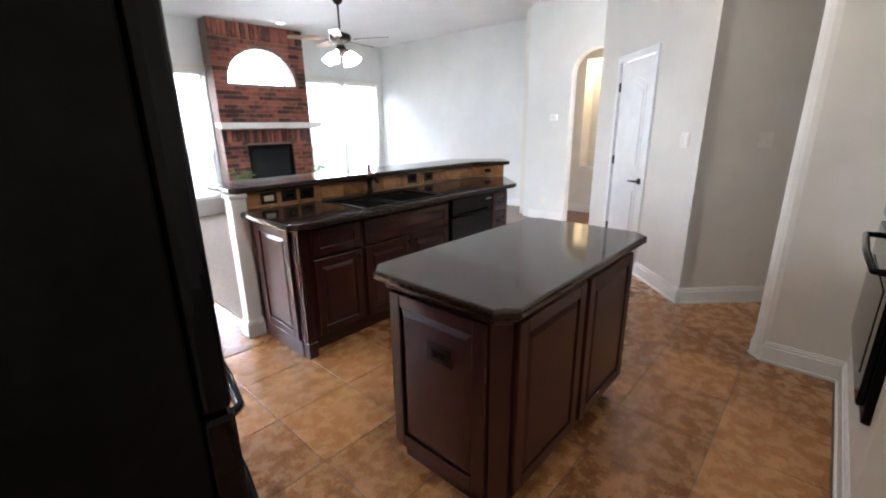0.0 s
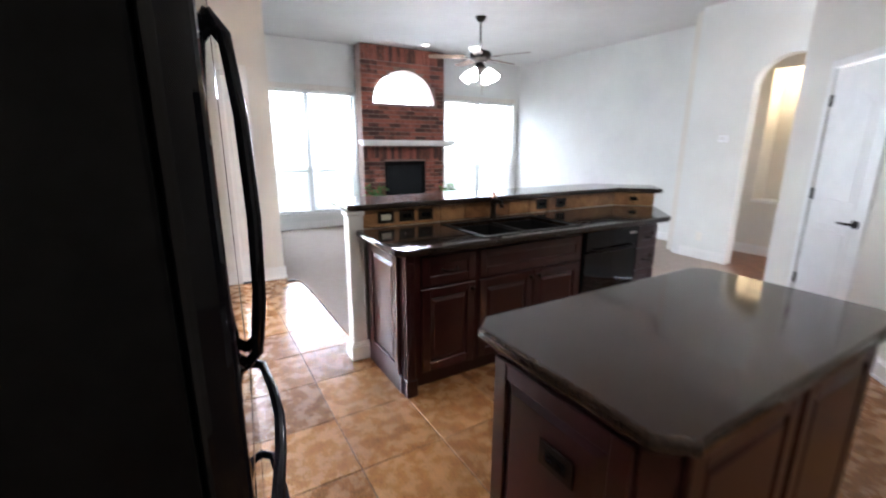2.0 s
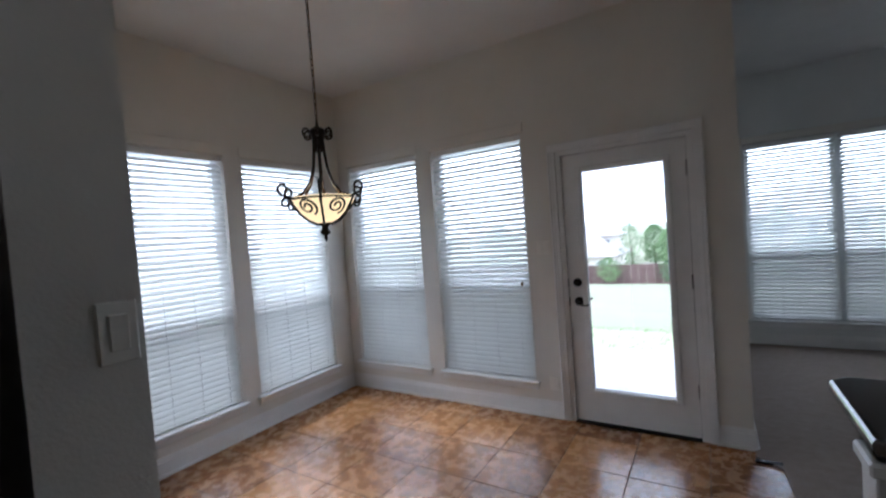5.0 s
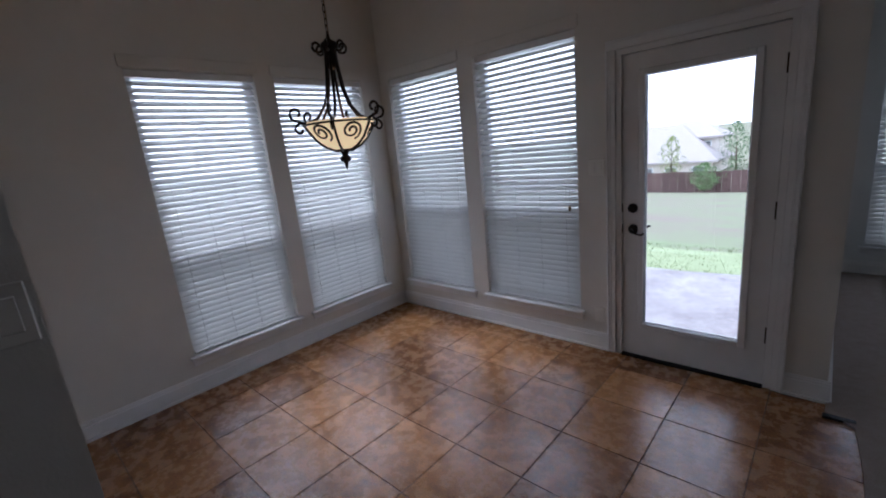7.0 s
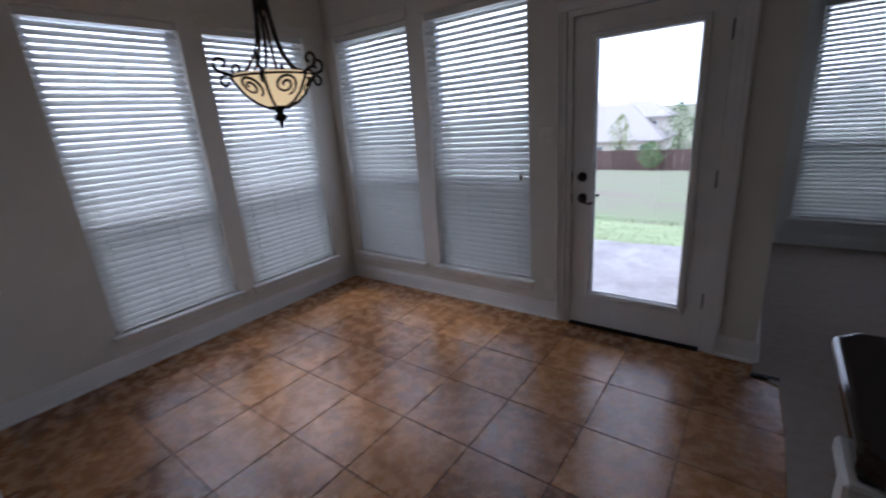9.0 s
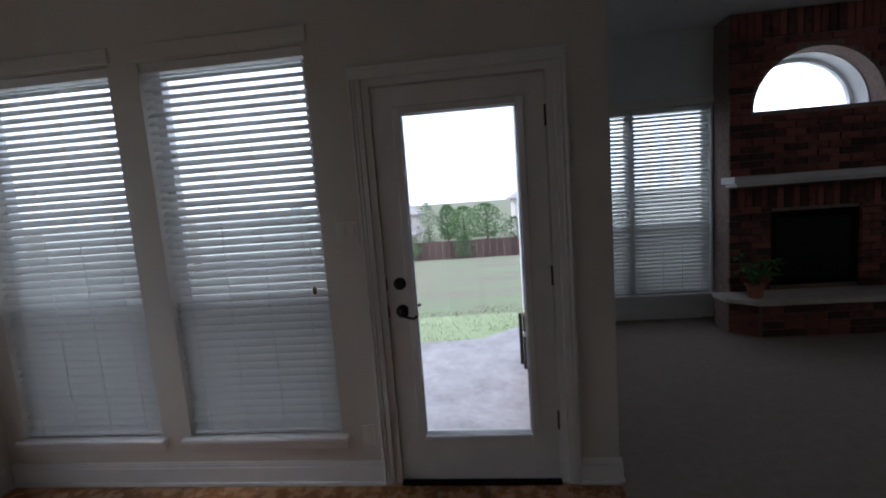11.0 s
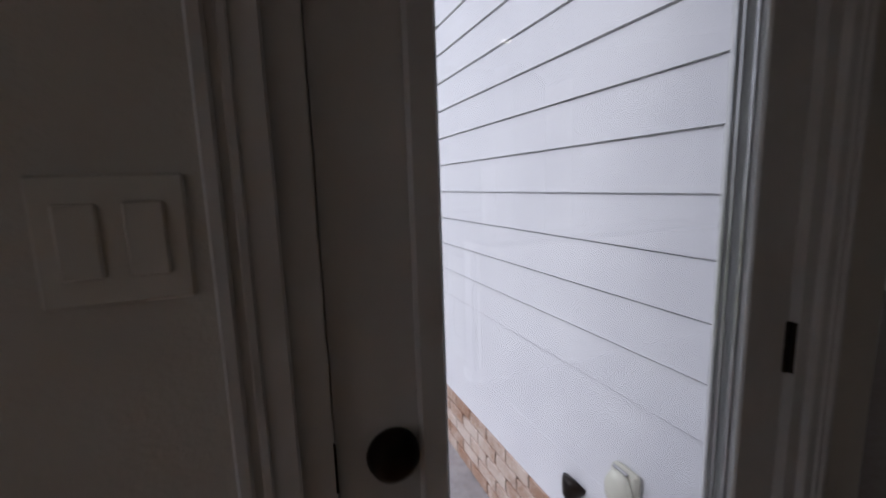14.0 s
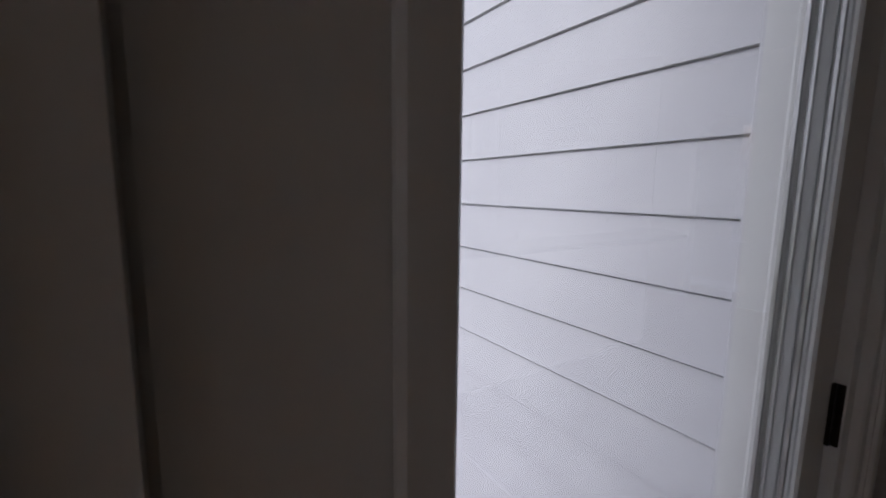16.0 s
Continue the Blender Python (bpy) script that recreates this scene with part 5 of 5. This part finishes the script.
def wide_house(x, y, z):
    """A low wing with a big hipped roof before a second storey."""
    t = thing("house", "far neighbouring house with wide grey hipped roof", "house", "", (x, y, z))
    part("wall", box(-6.5, 4.8, -5.0, 4.0, 0, 3.0), HOUSEWALL, t)
    part("roof", hip_roof(-7.2, 5.4, -5.6, 4.6, 3.1, -4.5, 0.6, 7.25), ROOF, t)
    part("wall_upper", box(0.5, 4.7, -1.2, 4.0, 2.8, 5.45), HOUSEWALL, t)
    part("roof_upper", hip_roof(-4.4, 5.2, -1.7, 4.6, 5.6, 0.2, 2.4, 7.5), ROOF, t)
    far_window(t, 3.4, -1.2, 4.0, 1.0, 1.1)
    for xx in (-4.6, -2.0, 0.6, 3.4):
        far_window(t, xx, -5.0, 1.0, 1.3, 1.5)
    part("chimney", box(-3.6, -2.8, -0.3, 0.5, 5.6, 7.9), HOUSEWALL, t)


def tall_house(x, y, z):
    """A two-storey house with a hipped roof and a lower bay."""
    t = thing("house", "far neighbouring two-storey brick house with grey roof", "house", "", (x, y, z))
    part("wall", box(-5.6, 5.6, -4.5, 4.5, 0, 6.7), HOUSEWALL, t)
    part("roof", hip_roof(-6.2, 6.2, -5.1, 5.1, 6.8, -0.9, 1.5, 10.1), ROOF, t)
    part("wall_bay", box(-1.0, 3.0, -5.7, -4.5, 0, 6.2), HOUSEWALL, t)
    part("roof_bay", hip_roof(-1.4, 3.4, -6.1, -2.0, 6.3, 0.8, 1.2, 8.2), ROOF, t)
    for zz in (0.9, 4.2):
        for xx in (-4.4, -2.4, 4.4):
            far_window(t, xx, -4.5, zz, 1.1, 1.6)
        for xx in (0.3, 1.8):
            far_window(t, xx, -5.7, zz, 1.0, 1.6)


wide_house(-13.6, 62, -5.55)
tall_house(10.4, 66, -5.5)


def tree(x, y, z, h, r, seed, label, trunk=0.35, leaves=None):
    rnd = random.Random(seed)
    t = thing("tree" if h > 2.2 else "shrub", label, "tree" if h > 2.2 else "shrub", "", (x, y, z))
    bm = tube([(0, 0, 0), (0.05 * r, 0.02, h * trunk), (0.0, 0.05 * r, h * 0.75)], [0.06 * r + 0.02, 0.045 * r + 0.015, 0.012], 8)
    for k in range(7):
        a = k * 2.4
        zz = h * (trunk + 0.08 * k)
        tube([(0, 0, zz), (r * 0.4 * math.cos(a), r * 0.4 * math.sin(a), zz + h * 0.10), (r * 0.75 * math.cos(a), r * 0.75 * math.sin(a), zz + h * 0.14)], [0.02 * r + 0.008, 0.012, 0.005], 5, bm)
    part("trunk", bm, BARK, t)
    bm = bmesh.new()
    for k in range(1000 if r < 2 else 2600):
        u, a = rnd.random(), rnd.uniform(0, 6.283)
        f = rnd.random() ** 0.5
        prof = math.sin(math.pi * (0.12 + 0.86 * u)) ** 0.7 * (0.55 + 0.75 * (0.5 + noise.noise(Vector((1.6 * math.cos(a) + seed, 1.6 * math.sin(a), 3.2 * u)))))
        c = Vector((r * prof * f * math.cos(a), r * prof * f * math.sin(a), h * (trunk * 0.7 + (1 - trunk * 0.7) * u)))
        s = rnd.uniform(0.05, 0.12) * (0.4 + 0.42 * min(r, 2.4))
        q = Euler((rnd.uniform(0, 3), rnd.uniform(0, 3), rnd.uniform(0, 3))).to_matrix()
        vv = [bm.verts.new(c + q @ Vector(p) * s) for p in ((-1, 0, 0), (0, -0.5, 0.2), (1, 0, 0), (0, 0.5, 0.2))]
        bm.faces.new((vv[0], vv[1], vv[2]))
        bm.faces.new((vv[0], vv[2], vv[3]))
    part("crown", bm, leaves or CROWN, t)


tree(-6.0, 38.6, -3.45, 2.2, 1.2, 3, "round green shrub before the fence", 0.15)
tree(-1.4, 38.6, -3.45, 1.9, 1.0, 4, "round green shrub before the fence", 0.15)
tree(5.0, 38.6, -3.45, 2.6, 1.3, 5, "young leafy tree before the fence", 0.15)
tree(5.8, 43, -3.9, 5.7, 1.7, 11, "slender young tree behind the fence", 0.3)
tree(-9.4, 43, -3.9, 4.7, 1.15, 6, "yellow green young tree behind the fence", 0.25, YOUNGLEAF)
for k, (tx, ty, hh, rr) in enumerate(((-6.6, 56, 5.8, 1.7), (-2.2, 58, 5.0, 3.0), (0.8, 60, 5.2, 3.0), (-4.4, 59, 5.3, 2.2), (3.4, 45, 3.8, 1.8), (8.2, 45, 3.8, 2.0), (-13.2, 45, 3.4, 1.3), (-21, 50, 6.5, 3.2), (16, 50, 6, 3.2))):
    tree(tx, ty, -4.3, hh, rr, 20 + k, "leafy green tree beyond the fence", 0.2)

# ---- tiles and bricks, last ----
P = 0.423
tb = box(-P / 2 + 0.0025, P / 2 - 0.0025, -P / 2 + 0.0025, P / 2 - 0.0025, -0.012, 0.0, 0.002)
tile_mesh = bpy.data.meshes.new("floor_tile")
tb.to_mesh(tile_mesh)
tb.free()
tile_mesh.materials.append(TILE)
floor = bpy.data.objects["floor"]
floor_kitchen = bpy.data.objects["floor_kitchen"]
for i in range(-6, 15):
    for j in range(-10, 3):
        cx, cy = 0.079 + P * (i + 0.5), 3.922 + P * (j + 0.5)
        if cx < 1.31 and -2.345 - P / 2 < cx and cy < 5.1:
            piece("floor_tile", tile_mesh, floor, pose(cx, cy, 0.0))
        elif cx >= 1.31 and cy < 2.75 and cx < 5.6:
            piece("floor_tile", tile_mesh, floor_kitchen, pose(cx, cy, 0.0))

BW, BH = 0.203, 0.0725
bb = box(0.005, BW - 0.005, -0.012, 0.02, 0.005, BH - 0.005, 0.003)
brick_mesh = bpy.data.meshes.new("brick")
bb.to_mesh(brick_mesh)
bb.free()
brick_mesh.materials.append(BRICK)


def in_arch(x, z):
    return ((x - 3.87) / 0.635) ** 2 + ((z - 2.16) / 0.605) ** 2 < 1 and z > 2.12


brr = random.Random(3)
z = 0.36
row = 0
while z < H - 0.26:
    soldier = 1.165 < z < 1.37
    if soldier:
        for k in range(22):
            ob = piece("brick", brick_mesh, fp, pose(3.042 + (k + 1) * 0.0738, FY + 0.003 * brr.random(), 1.19, 0, -90, 0) @ Matrix.Diagonal((1.1, 1, 1, 1)))
        z = 1.19 + 0.228
        row += 1
        continue
    if 1.42 < z < 1.50:
        z = 1.537
    x = 3.042 - (0.1 if row % 2 else 0)
    while x < 4.66:
        a, b = max(x, 3.04), min(x + BW, 4.668)
        mid, zm = (a + b) / 2, z + BH / 2
        if z < 1.16:
            if a < 3.44 < b:
                b = 3.44
            if a < 4.27 < b:
                a = 4.27
            if 3.44 <= a and b <= 4.27:
                a = b
        if b - a > 0.03 and not (in_arch(a, zm) and in_arch(b, zm)):
            if in_arch(b, zm) or in_arch(a, zm):
                while in_arch(b, zm) and b > a:
                    b -= 0.01
                while in_arch(a, zm) and b > a:
                    a += 0.01
            if b - a > 0.025:
                piece("brick", brick_mesh, fp, pose(a, FY + 0.003 * brr.random(), z) @ Matrix.Diagonal(((b - a) / BW, 1, 1, 1)))
        x += BW
    z += BH
    row += 1
for k in range(22):
    piece("brick", brick_mesh, fp, pose(3.042 + (k + 1) * 0.0738, FY + 0.003 * brr.random(), z + 0.004, 0, -90, 0) @ Matrix.Diagonal(((H - z - 0.006) / BW, 1, 1, 1)))
for r in range(4):
    for k in range(8):
        x = 3.10 + 0.19 * k
        piece("brick", brick_mesh, fp, pose(x + 0.0, 7.02, 0.012 + 0.0745 * r) @ Matrix.Diagonal((0.19 / BW, 1, 1, 1)))
    piece("brick", brick_mesh, fp, pose(2.90, 7.20, 0.012 + 0.0745 * r, 0, 0, -45) @ Matrix.Diagonal((0.25 / BW, 1, 1, 1)))
    piece("brick", brick_mesh, fp, pose(4.62, 7.02, 0.012 + 0.0745 * r, 0, 0, 45) @ Matrix.Diagonal((0.25 / BW, 1, 1, 1)))
